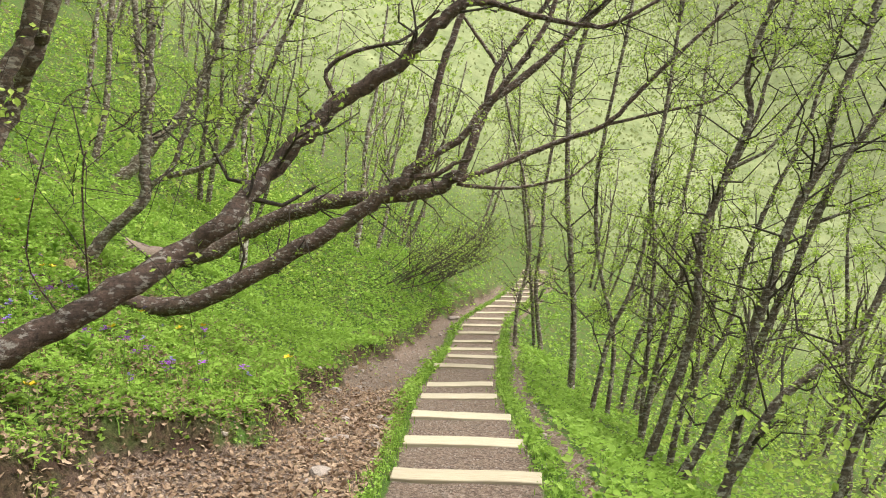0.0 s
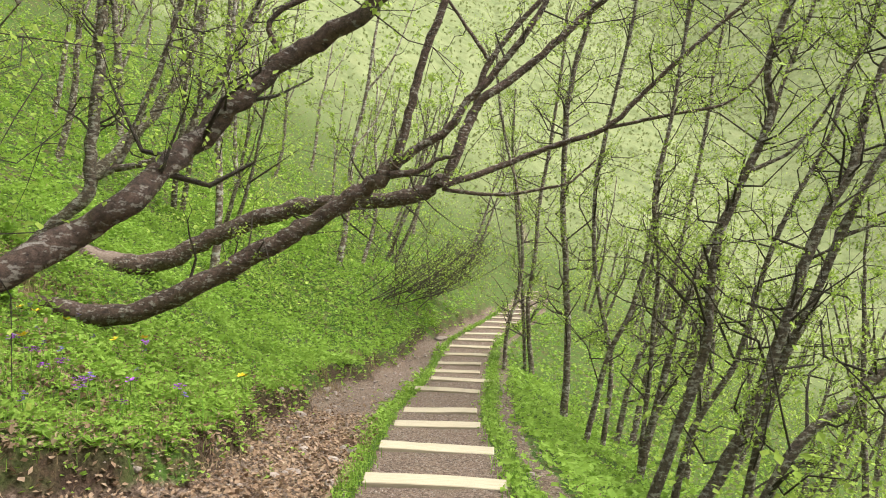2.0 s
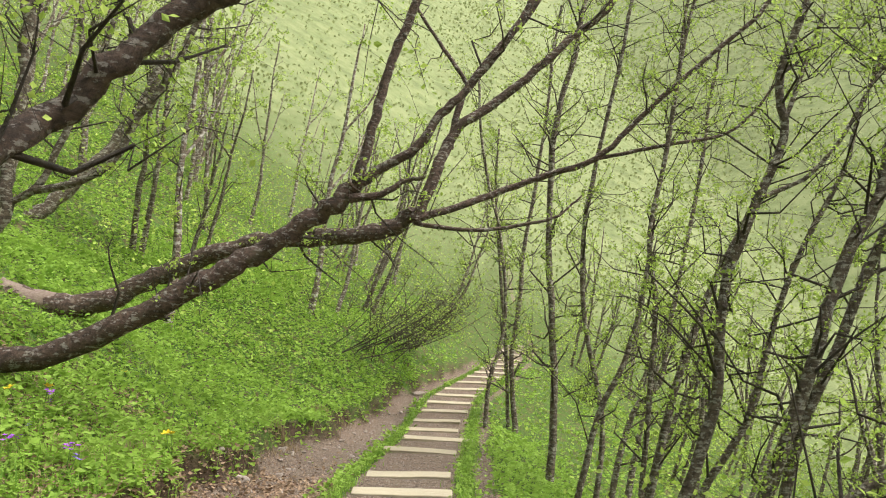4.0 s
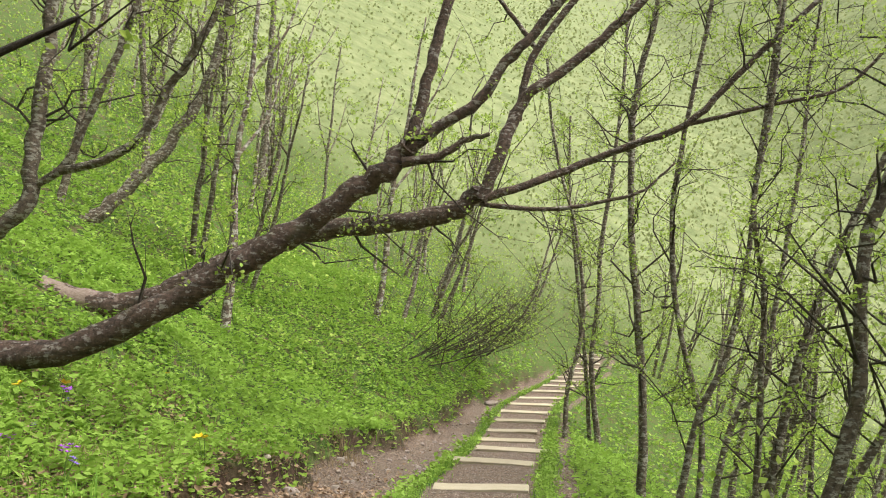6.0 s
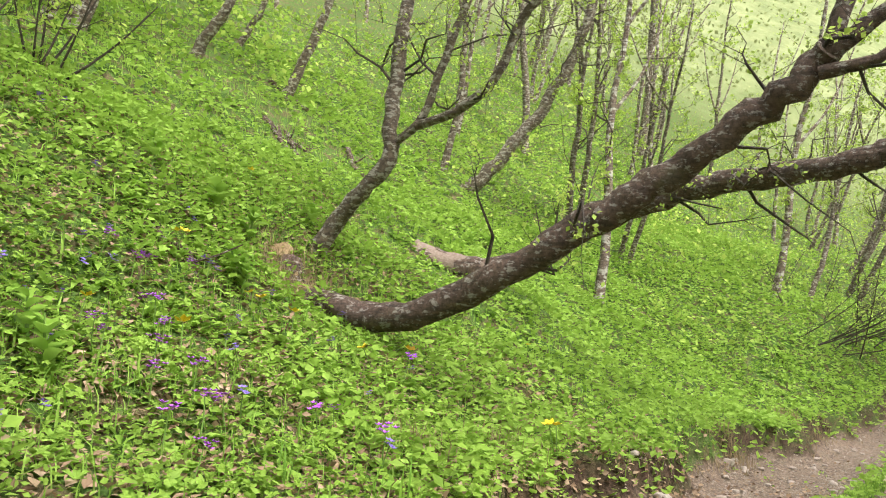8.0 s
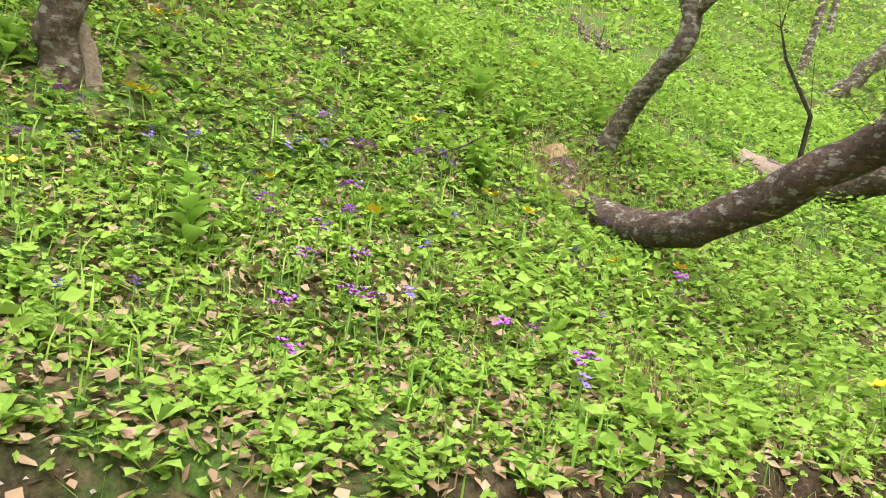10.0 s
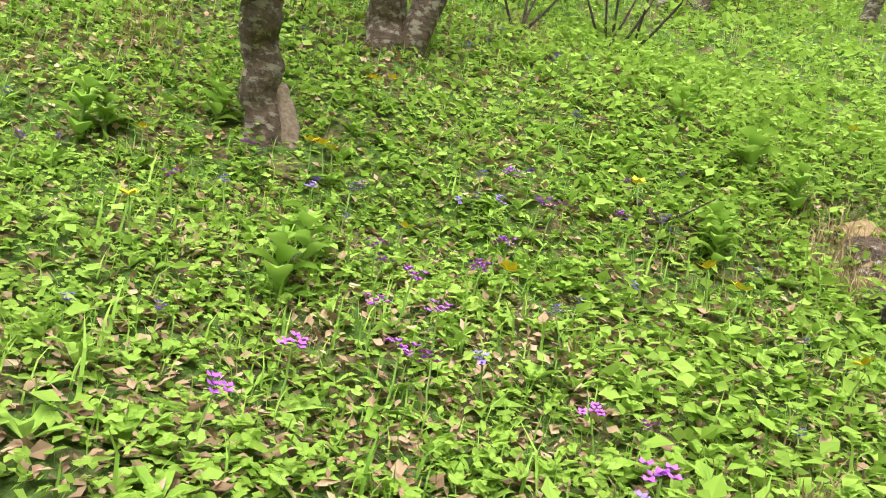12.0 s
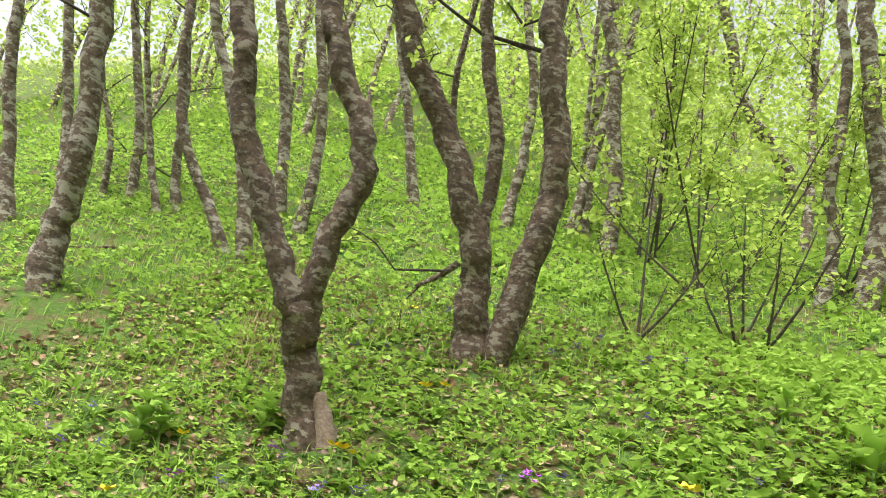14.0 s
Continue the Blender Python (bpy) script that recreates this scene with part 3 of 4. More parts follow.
UPHILL_TREES = {
    'fork_tree': [
        (0.118, 0.098, [(-4.40, 6.22, 1.45), (-4.33, 6.20, 1.63), (-4.16, 6.18, 1.92), (-4.04, 6.17, 2.12), (-3.97, 6.17, 2.22)]),
        (0.082, 0.058, [(-4.07, 6.17, 2.06), (-3.92, 6.11, 2.28), (-3.77, 6.03, 2.50), (-3.59, 5.92, 2.78), (-3.40, 5.82, 3.10), (-3.27, 5.83, 3.40), (-3.13, 5.78, 3.68), (-2.71, 5.66, 4.95), (-2.17, 5.48, 6.47)]),
        (0.082, 0.058, [(-4.07, 6.18, 2.06), (-3.95, 6.24, 2.32), (-3.86, 6.34, 2.60), (-3.76, 6.46, 2.97), (-3.61, 6.41, 3.25), (-3.41, 6.30, 3.57), (-3.29, 6.25, 3.80), (-2.85, 6.06, 5.04), (-2.29, 5.81, 6.53)]),
    ],
    'twin_tree': [
        (0.130, 0.075, [(-5.77, 6.59, 2.45), (-5.62, 6.58, 2.79), (-5.46, 6.58, 3.16), (-5.28, 6.50, 3.47), (-5.04, 6.36, 3.87), (-4.76, 6.14, 4.29), (-4.43, 5.95, 4.84), (-3.97, 5.68, 6.05), (-3.39, 5.35, 7.51)]),
        (0.120, 0.085, [(-5.77, 6.77, 2.50), (-5.59, 6.93, 3.09), (-5.42, 7.08, 3.63), (-5.23, 7.10, 4.10), (-4.95, 7.03, 4.67), (-4.77, 7.00, 5.05), (-4.37, 6.94, 6.34), (-3.85, 6.82, 7.87)]),
        (0.060, 0.045, [(-5.48, 6.59, 3.24), (-5.37, 6.60, 3.52), (-5.16, 6.65, 4.05), (-4.86, 6.55, 4.62), (-4.68, 6.51, 5.01), (-4.27, 6.42, 6.29), (-3.74, 6.27, 7.82)]),
        (0.030, 0.015, [(-5.37, 6.48, 3.11), (-5.36, 6.34, 2.98), (-5.34, 6.19, 2.88)]),
        (0.030, 0.020, [(-5.34, 6.25, 3.90), (-5.08, 6.23, 4.47), (-4.86, 6.32, 5.07), (-4.67, 6.41, 5.86), (-4.40, 6.45, 6.80)]),
    ],
    'u_a': [
        (0.140, 0.077, [(-5.13, 2.75, 2.29), (-4.97, 2.79, 2.89), (-4.83, 2.89, 3.33), (-4.59, 3.01, 4.00), (-4.22, 3.04, 4.88), (-3.86, 3.07, 6.18), (-3.37, 3.03, 7.73)]),
    ],
    'u_b': [
        (0.069, 0.038, [(-6.88, 3.15, 3.44), (-6.58, 2.87, 4.03), (-6.20, 2.58, 4.59), (-5.84, 2.48, 5.32), (-5.52, 2.53, 6.08), (-5.17, 2.58, 7.39), (-4.69, 2.57, 8.94)]),
    ],
    'u_c': [
        (0.050, 0.028, [(-7.29, 1.52, 4.07), (-6.93, 1.30, 4.86), (-6.52, 1.21, 5.70), (-6.07, 1.14, 6.68), (-5.67, 1.08, 7.96), (-5.15, 0.95, 9.50)]),
    ],
    'u_d': [
        (0.080, 0.044, [(-6.82, 3.40, 3.39), (-6.48, 3.30, 4.27), (-6.11, 3.15, 4.98), (-5.68, 2.92, 5.72), (-5.51, 2.87, 6.05), (-5.09, 2.74, 7.31), (-4.54, 2.54, 8.82)]),
    ],
    'u_e': [
        (0.088, 0.048, [(-7.91, 2.78, 4.44), (-7.52, 2.76, 5.51), (-6.99, 2.67, 6.63), (-6.73, 2.60, 7.15), (-6.31, 2.47, 8.42), (-5.76, 2.28, 9.94)]),
    ],
    'u_f': [
        (0.076, 0.042, [(-7.63, 3.34, 4.10), (-7.35, 3.48, 5.09), (-6.91, 3.48, 6.10), (-6.51, 3.38, 6.90), (-6.10, 3.27, 8.17), (-5.56, 3.10, 9.69)]),
    ],
    'u_g': [
        (0.104, 0.057, [(-9.67, 6.66, 5.03), (-9.34, 6.69, 6.02), (-8.64, 6.57, 7.50), (-8.25, 6.41, 8.21), (-7.81, 6.22, 9.46), (-7.25, 5.97, 10.95)]),
    ],
    'u_h': [
        (0.072, 0.040, [(-8.84, 9.14, 4.19), (-8.58, 9.23, 5.07), (-8.34, 9.16, 5.55), (-7.95, 9.26, 6.57), (-7.54, 9.15, 7.36), (-7.13, 9.03, 8.63), (-6.58, 8.85, 10.15)]),
    ],
    'u_i': [
        (0.113, 0.062, [(-8.94, 9.52, 4.21), (-8.63, 9.67, 5.26), (-8.32, 9.59, 5.90), (-7.91, 9.45, 6.68), (-7.57, 9.36, 7.37), (-7.15, 9.25, 8.64), (-6.61, 9.07, 10.16)]),
    ],
    'u_j': [
        (0.154, 0.084, [(-15.82, 9.17, 9.58), (-15.19, 8.45, 10.48), (-14.60, 7.87, 11.20), (-13.62, 7.39, 12.93), (-13.17, 7.17, 14.17), (-12.60, 6.89, 15.65)]),
    ],
    'u_k': [
        (0.069, 0.038, [(-7.56, 0.62, 4.41), (-7.15, 0.60, 5.52), (-6.61, 0.48, 6.63), (-6.41, 0.45, 7.05), (-6.02, 0.39, 8.33), (-5.49, 0.26, 9.86)]),
    ],
    'u_l': [
        (0.088, 0.049, [(-7.43, -0.58, 4.56), (-7.02, -0.66, 5.62), (-6.34, -0.75, 7.08), (-5.95, -0.80, 8.36), (-5.43, -0.92, 9.90)]),
    ],
    'u_m': [
        (0.085, 0.047, [(-6.07, 0.60, 3.33), (-5.76, 0.49, 4.13), (-5.28, 0.46, 5.20), (-5.04, 0.51, 5.81), (-4.69, 0.57, 7.12), (-4.22, 0.58, 8.67)]),
    ],
    'u_n': [
        (0.066, 0.036, [(-7.47, 1.57, 4.21), (-7.22, 1.47, 4.87), (-6.83, 1.54, 5.83), (-6.35, 1.49, 6.90), (-5.96, 1.46, 8.19), (-5.45, 1.36, 9.73)]),
    ],
    'u_o': [
        (0.077, 0.042, [(-9.33, 5.27, 5.15), (-9.06, 5.46, 6.17), (-8.65, 5.53, 7.17), (-8.14, 5.39, 8.19), (-7.72, 5.27, 9.46), (-7.18, 5.09, 10.98)]),
    ],
    'u_p': [
        (0.042, 0.023, [(-10.50, 6.09, 5.79), (-10.20, 6.01, 6.58), (-9.68, 6.04, 7.81), (-9.26, 6.08, 8.82), (-8.90, 6.12, 10.12), (-8.41, 6.09, 11.67)]),
    ],
    'u_q': [
        (0.072, 0.040, [(-9.22, 3.98, 5.37), (-8.63, 3.77, 6.70), (-8.04, 3.56, 7.84), (-7.89, 3.50, 8.12), (-7.45, 3.33, 9.37), (-6.90, 3.10, 10.87)]),
    ],
    'u_r': [
        (0.046, 0.025, [(-7.41, 0.25, 4.31), (-7.11, 0.27, 5.22), (-6.64, 0.10, 6.10), (-6.28, 0.11, 6.95), (-5.90, 0.12, 8.25), (-5.41, 0.07, 9.80)]),
    ],
}
leaning = []
for n, (key, limbs) in enumerate(LEANING.items()):
    leaning.append(grow(limbs, 11 + n, M_BARK, "dark lichen-spotted birch leaning low over the path", "leaning birches", 3.4, 1.0, start=0.42, sides=12, leaf_n=9, girth=0.95, flare=0.5))
def broken_end(tree, pts, r, mat, label):
    """The pale, barkless snapped end of a trunk that lies in the herbs."""
    rng = np.random.default_rng(17)
    g = Geo()
    line = rounded(np.array(pts) - np.array(tree.location), 4)
    tube(g, line, r, r * 0.58, 11, rng, 0, 0.1)
    for k in range(7):
        a = k * 0.9
        p = line[0] + np.array([0, math.cos(a), math.sin(a)]) * r * 0.6
        tube(g, np.stack([p + (line[1] - line[0]) * 0.5, p - (line[1] - line[0]) * 0.5, p - (line[1] - line[0]) * rng.uniform(0.7, 1.6)]), r * 0.3, 0.006, 5)
    ob = new("broken_end", g.mesh("broken_end", mat))
    ob.parent = tree
    tagged(ob, label)


broken_end(leaning[1], [(-5.80, 12.86, 1.93), (-5.40, 13.04, 1.88), (-5.05, 13.20, 1.84), (-4.85, 13.26, 1.85)], 0.235, M_DEADWOOD, "pale barkless broken end of the trunk")
broken_end(leaning[0], [(-5.25, 9.98, 1.60), (-5.00, 9.93, 1.38), (-4.75, 9.86, 1.23), (-4.45, 9.84, 1.19)], 0.205, M_ROTTEN, "mossy straw-brown rotting foot of the trunk")
for n, (key, limbs) in enumerate(SLOPE_TREES.items()):
    grow(limbs, 31 + n, M_GREY, "crooked birch with young leaves on the green slope", "birches on the slope", 4.0, 1.0, start=0.25, leaf_n=12, girth=0.85)
for n, (key, limbs) in enumerate(VALLEY_TREES.items()):
    grow(limbs, 51 + n, M_GREY, "slender birch leaning out below the path", "birches below the path", 5.2, 1.2, leaf=0.042, start=0.1, leaf_n=16, girth=0.8)
uphill = []
for n, (key, limbs) in enumerate(UPHILL_TREES.items()):
    uphill.append(grow(limbs, 81 + n, M_PALE if n < 2 else M_WHITE, "stout birch with peeling spotted bark above the path", "birches above the path", 2.8, 1.0, leaf=0.06, start=0.4, leaf_n=10, sides=14 if n < 2 else 9, flare=0.4))
broken_end(uphill[0], [(-4.40, 6.39, 1.36), (-4.37, 6.36, 1.52), (-4.33, 6.32, 1.65), (-4.28, 6.27, 1.78)], 0.085, M_DEADWOOD, "pale split wood at the foot of the trunk")


# ---------------------------------------------------------------- the wood behind: a few kinds, repeated
def stand_template(seed, stems, height, lean, mat, leaf_n=13, leaf=0.075):
    rng = np.random.default_rng(seed)
    limbs = []
    for k in range(stems):
        a = rng.uniform(0, 2 * np.pi)
        foot = np.array([math.cos(a), math.sin(a), 0]) * 0.12 * (stems > 1)
        h = height * rng.uniform(0.75, 1.05)
        s = np.linspace(0, 1, 6)[:, None]
        side = np.array([lean * rng.uniform(0.6, 1.3), rng.normal(0, 0.12), 0])
        pts = foot + np.array([0, 0, h]) * s + side * h * s ** 0.8 + np.cumsum(rng.normal(0, 0.05 * h / 5, (6, 3)), 0) * np.array([1, 1, 0]) * (s > 0)
        pts[0, 2] = -0.25
        limbs.append((0.075 * rng.uniform(0.8, 1.2), 0.02, [tuple(p) for p in pts]))
        for _ in range(2):
            i = rng.integers(2, 4)
            w = np.array([rng.normal(lean, 0.5), rng.normal(0, 0.5), 0.9])
            w /= np.linalg.norm(w)
            limbs.append((0.035, 0.012, [tuple(pts[i]), tuple(pts[i] + w * h * 0.16), tuple(pts[i] + w * h * 0.3 + np.array([0, 0, 0.1 * h]))]))
    return grow(limbs, seed + 500, mat, "slim birch with fresh green leaves in the wood", "birches of the wood", 1.25, 1.15, leaf, leaf_n, 0.25, 6, base=(0, 0, 0), flare=0.2)


RIGHT_KINDS = [stand_template(201, 2, 6.5, 0.35, M_GREY), stand_template(202, 1, 7.5, 0.15, M_GREY), stand_template(203, 3, 6.0, 0.4, M_GREY)]
UP_KINDS = [stand_template(204, 1, 7.5, 0.12, M_WHITE), stand_template(205, 2, 7.0, 0.15, M_WHITE), stand_template(206, 1, 6.5, 0.05, M_WHITE)]
used = set()


def plant(kinds, x, y, rng):
    ob = kinds[rng.integers(len(kinds))]
    z = float(land(x, y))
    turn, size = rng.normal(0, 25), rng.uniform(0.8, 1.2)
    m = pose(x, y, z, rng.normal(0, 3), rng.normal(0, 3), turn) @ Matrix.Scale(size, 4)
    if ob.name not in used:
        used.add(ob.name)
        ob.matrix_basis = m
        return
    c = copy_thing(ob, m)
    c.matrix_basis = m


rng = np.random.default_rng(7)
spots = [(-99.0, -99.0)]


def scatter(kinds, count, xs, ys, gap, keep):
    made = 0
    for _ in range(4000):
        if made == count:
            break
        x, y = rng.uniform(*xs), rng.uniform(*ys)
        if keep(x, y) and min(math.hypot(x - a, y - b) for a, b in spots) > gap:
            spots.append((x, y))
            plant(kinds, x, y, rng)
            made += 1


scatter(RIGHT_KINDS, 24, (2, 16), (13, 42), 1.2, lambda x, y: x > path_x(y) + 2.2 and (y > 17 or x > 4.5))
scatter(RIGHT_KINDS, 5, (6, 12), (6, 13), 1.3, lambda x, y: x > 0.62 * y + 0.5)
scatter(RIGHT_KINDS + UP_KINDS, 36, (-18, 0), (15, 40), 1.3, lambda x, y: x < path_x(y) - 2.6 - 0.25 * max(0, 24 - y))
scatter(UP_KINDS, 42, (-22, -9.2), (-9, 14), 0.9, lambda x, y: x < -9.8 or y < -2)
scatter(RIGHT_KINDS, 6, (-8, 9), (-14, -5), 1.8, lambda x, y: abs(x - 0.5) > 2)


# ---------------------------------------------------------------- distant woods
def distant_woods():
    rng = np.random.default_rng(40)
    g = Geo()
    n = 2100
    ang, dist = rng.uniform(-1.9, 1.35, n), rng.uniform(34, 170, n) ** 1.0
    x, y = np.sin(ang) * dist, np.cos(ang) * dist + 8
    z = land(x, y)
    for k in range(n):
        m = 30
        s = 1.0 + dist[k] / 90
        c = rng.normal(0, 1, (m, 3)) * np.array([1.1, 1.1, 1.6]) * s + np.array([x[k], y[k], z[k] + 2.6 * s])
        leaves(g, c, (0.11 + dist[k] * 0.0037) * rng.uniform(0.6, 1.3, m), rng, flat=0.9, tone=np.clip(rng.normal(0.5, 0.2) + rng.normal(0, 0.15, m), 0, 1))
    tagged(new("distant_woods", g.mesh("distant_woods", M_FAR, False)), "spring woods on the far slopes, haze painted into their green", "woods", kind="stuff")


distant_woods()


# ---------------------------------------------------------------- timber steps of the path
def plank_mesh(seed):
    rng = np.random.default_rng(seed)
    bm = bmesh.new()
    bmesh.ops.create_cube(bm, size=1.0)
    bmesh.ops.scale(bm, vec=(1.0, 0.19, 0.06), verts=bm.verts)
    bmesh.ops.subdivide_edges(bm, edges=[e for e in bm.edges if abs(e.verts[0].co.x - e.verts[1].co.x) > 0.5], cuts=5)
    for v in bm.verts:
        v.co.y += 0.006 * math.sin(v.co.x * 5 + seed) + rng.normal(0, 0.0025)
        v.co.z += 0.005 * math.sin(v.co.x * 4 + seed * 2) + rng.normal(0, 0.0015)
    bmesh.ops.bevel(bm, geom=list(bm.edges), offset=0.006, segments=1, affect="EDGES")
    me = bpy.data.meshes.new("step_plank")
    bm.to_mesh(me)
    bm.free()
    me.materials.append(M_PLANK)
    return me


PLANKS = [plank_mesh(k) for k in range(4)]
STEPS = [(6.13, 1.22), (7.57, 1.2), (9.2, 1.2), (10.97, 1.1), (12.45, 1.08), (15.2, 1.2), (17.0, 1.3), (18.5, 1.05), (19.8, 1.05), (21.0, 1.1), (22.1, 1.1), (23.2, 1.15), (24.4, 1.15), (25.7, 1.15),
         (27.1, 1.15), (28.4, 1.15), (29.9, 1.15), (31.3, 1.1), (32.7, 1.1), (34.3, 1.1), (36.2, 1.1), (38.2, 1.1)]
rng = np.random.default_rng(3)
for k, (y, wide) in enumerate(STEPS):
    x = float(path_x(y)) + (0.12 if k == 6 else -0.08 if k in (5, 7, 8) else 0.0)
    ob = new("step_plank", PLANKS[k % 4])
    bow = math.degrees(math.atan2(float(path_x(y + 0.5) - path_x(y - 0.5)), 1.0))
    ob.matrix_basis = pose(x, y, float(land(x, y)) + 0.022, 13, 1.2 if k in (1, 2, 5, 6) else rng.normal(0, 0.4), -bow * 0.6 + rng.normal(-1, 1.0)) @ Matrix.Diagonal((wide, 1, 1, 1))
    tagged(ob, "pale weathered wooden plank set across the earth path", "step", "timber steps of the path")


# ---------------------------------------------------------------- stones
def stone_mesh(seed):
    rng = np.random.default_rng(seed)
    bm = bmesh.new()
    bmesh.ops.create_icosphere(bm, subdivisions=2, radius=1.0)
    cuts = rng.normal(0, 1, (7, 3))
    cuts /= np.linalg.norm(cuts, axis=1)[:, None]
    for v in bm.verts:
        p = np.array(v.co)
        for c in cuts:
            over = p.dot(c) - 0.62
            if over > 0:
                p = p - c * over * 0.85
        v.co = Vector(p * (1 + 0.05 * rng.normal())) * 1.0
        v.co.z *= 0.55
    me = bpy.data.meshes.new("stone")
    bm.to_mesh(me)
    bm.free()
    me.materials.append(M_STONE)
    return me


STONES = [stone_mesh(k) for k in range(6)]


def stone(x, y, r, k):
    ob = new("stone", STONES[k % 6])
    ob.matrix_basis = pose(x, y, float(land(x, y)) + 0.15 * r, k * 17 % 20 - 10, k * 31 % 20 - 10, k * 77) @ Matrix.Diagonal((r, r * 0.8, r, 1))
    tagged(ob, "grey-brown angular stone lying on the path", "stone", "stones of the path")


stone(-0.5, 23.4, 0.22, 0)
stone(-0.62, 9.0, 0.10, 1)
stone(-1.3, 9.9, 0.075, 2)
stone(-0.9, 6.4, 0.13, 3)
for k in range(130):
    y = rng.uniform(5.5, 22)
    d = rng.uniform(0.75, float(bank_d(y)) + 0.05)
    stone(float(path_x(y)) - d, y, rng.uniform(0.018, 0.06) * (1.5 if rng.uniform() < 0.15 else 1), k)
for k in range(16):
    y = rng.uniform(6, 16)
    stone(float(path_x(y)) + rng.uniform(0.85, 1.1), y, rng.uniform(0.02, 0.045), k)


def gravel():
    rng = np.random.default_rng(5)
    g = Geo()
    n = 11000
    y = rng.uniform(4, 24, n)
    d = np.where(rng.uniform(0, 1, n) < 0.5, rng.uniform(0.35, 1, n) * bank_d(y), rng.uniform(-1.1, 0.6, n))
    x = path_x(y) - d
    r = rng.uniform(0.005, 0.017, n)
    t = np.array([(1, 0, 0), (-0.3, 0.9, 0.1), (-0.7, -0.8, 0), (0.1, 0, 0.8)])
    a = rng.uniform(0, 6.28, n)
    ca, sa = np.cos(a)[:, None], np.sin(a)[:, None]
    v = np.stack([x[:, None] + r[:, None] * (t[:, 0] * ca - t[:, 1] * sa), y[:, None] + r[:, None] * (t[:, 0] * sa + t[:, 1] * ca), land(x, y)[:, None] + r[:, None] * t[:, 2]], -1)
    g.add(v.reshape(-1, 3), (np.arange(n)[:, None, None] * 4 + np.array([[0, 1, 3], [1, 2, 3], [2, 0, 3]])[None]).reshape(-1, 3))
    tagged(new("gravel", g.mesh("gravel", M_STONE, False)), "small brown gravel strewn over the earth path", "gravel", kind="stuff")


gravel()


# ---------------------------------------------------------------- ground cover
def points(n, xs, ys, rng, bare=0.35):
    x, y = rng.uniform(*xs, n), rng.uniform(*ys, n)
    ok = worn_at(x, y) < bare + 0.1 * rng.normal(0, 1, n)
    d = path_x(y) - x
    ok &= (np.abs(d) > 0.55 + 0.08 * ripple(x, y, 4))
    return x[ok], y[ok]


def herbs():
    """Low broad-leaved plants: a few stalks each, with lobed leaves round them."""
    rng = np.random.default_rng(21)
    g = Geo()
    for count, xs, ys, size, per, lobed, tall in (
            (3700, (-5.2, -0.6), (4.3, 10.2), 0.05, 6, True, 0.14), (4600, (-6.4, -0.3), (3.9, 11.5), 0.04, 6, False, 0.12), (3600, (-12, -0.5), (-3, 24), 0.085, 6, False, 0.16),
            (8600, (-7.5, -0.6), (8, 26), 0.09, 6, False, 0.26), (5200, (-16, 0.5), (13, 36), 0.13, 6, False, 0.22),
            (2600, (0.6, 3.2), (5, 20), 0.075, 6, False, 0.16), (3200, (1.0, 10), (4, 34), 0.13, 6, False, 0.22),
            (4200, (-22, -7), (-9, 16), 0.14, 6, False, 0.2), (5600, (-12, -5), (-3.5, 12), 0.08, 6, False, 0.2), (2600, (-12, -4), (14, 28), 0.11, 6, False, 0.24), (700, (-3.2, -0.5), (4, 16), 0.05, 6, False, 0.12)):
        x, y = points(count, xs, ys, rng, 0.9 if count == 700 else 0.35)
        patch = ripple(x, y, 0.9) + 0.6 * ripple(x, y, 2.3)
        ok = patch + rng.normal(0, 0.5, len(x)) > (0.75 if count == 700 else -0.45 if lobed else -0.8)
        x, y, patch = x[ok], y[ok], patch[ok]
        k = np.repeat(np.arange(len(x)), per)
        spread = rng.normal(0, size * 0.8, (len(k), 2))
        px, py = x[k] + spread[:, 0], y[k] + spread[:, 1]
        pz = land(px, py) + rng.uniform(0.1, 1, len(k)) * tall * (0.7 + 0.3 * np.clip(patch[k], -1, 1)) * rng.uniform(0.5, 1.25, len(x))[k]
        tone = np.clip(0.5 + 0.16 * patch[k] + rng.normal(0, 0.16, len(x))[k] + rng.normal(0, 0.2, len(k)), 0, 1)
        leaves(g, np.stack([px, py, pz], 1), size * rng.uniform(0.5, 1.1, len(k)), rng, shape="lobed" if lobed else "diamond", flat=0.4, tone=tone)
    tagged(new("herbs", g.mesh("herbs", M_HERB, False)), "dense low green herbs covering the slope", "plants", kind="stuff")


def grass():
    rng = np.random.default_rng(22)
    g = Geo()
    for count, xs, ys, h in ((26000, (-9, -0.4), (2, 14), 0.13), (12000, (-14, 0), (-4, 34), 0.2), (9000, (0.6, 6), (4, 24), 0.15), (22000, (-13, -5.5), (-2, 13), 0.17)):
        x, y = points(count, xs, ys, rng)
        ok = ripple(x + 3, y, 0.8) + rng.normal(0, 0.6, len(x)) > 0.1
        x, y = x[ok], y[ok]
        blades(g, np.stack([x, y, land(x, y) - 0.01], 1), h, rng, 0.004 if h < 0.2 else 0.007)
    # turf that grows along both ends of the planks
    n = 9000
    y = rng.uniform(4.5, 30, n)
    d = np.where(rng.uniform(0, 1, n) < 0.45, rng.normal(0.70, 0.06, n), -rng.normal(0.72, 0.08, n))
    ok = ripple(d * 0 + np.sign(d), y, 1.6) + rng.normal(0, 0.5, n) > -0.4
    y, d = y[ok], d[ok]
    x = path_x(y) - d
    blades(g, np.stack([x, y, land(x, y) - 0.01], 1), 0.10, rng, 0.005)
    tagged(new("grass", g.mesh("grass", M_GRASS, False)), "thin fresh green grass among the herbs", "grass", kind="stuff")


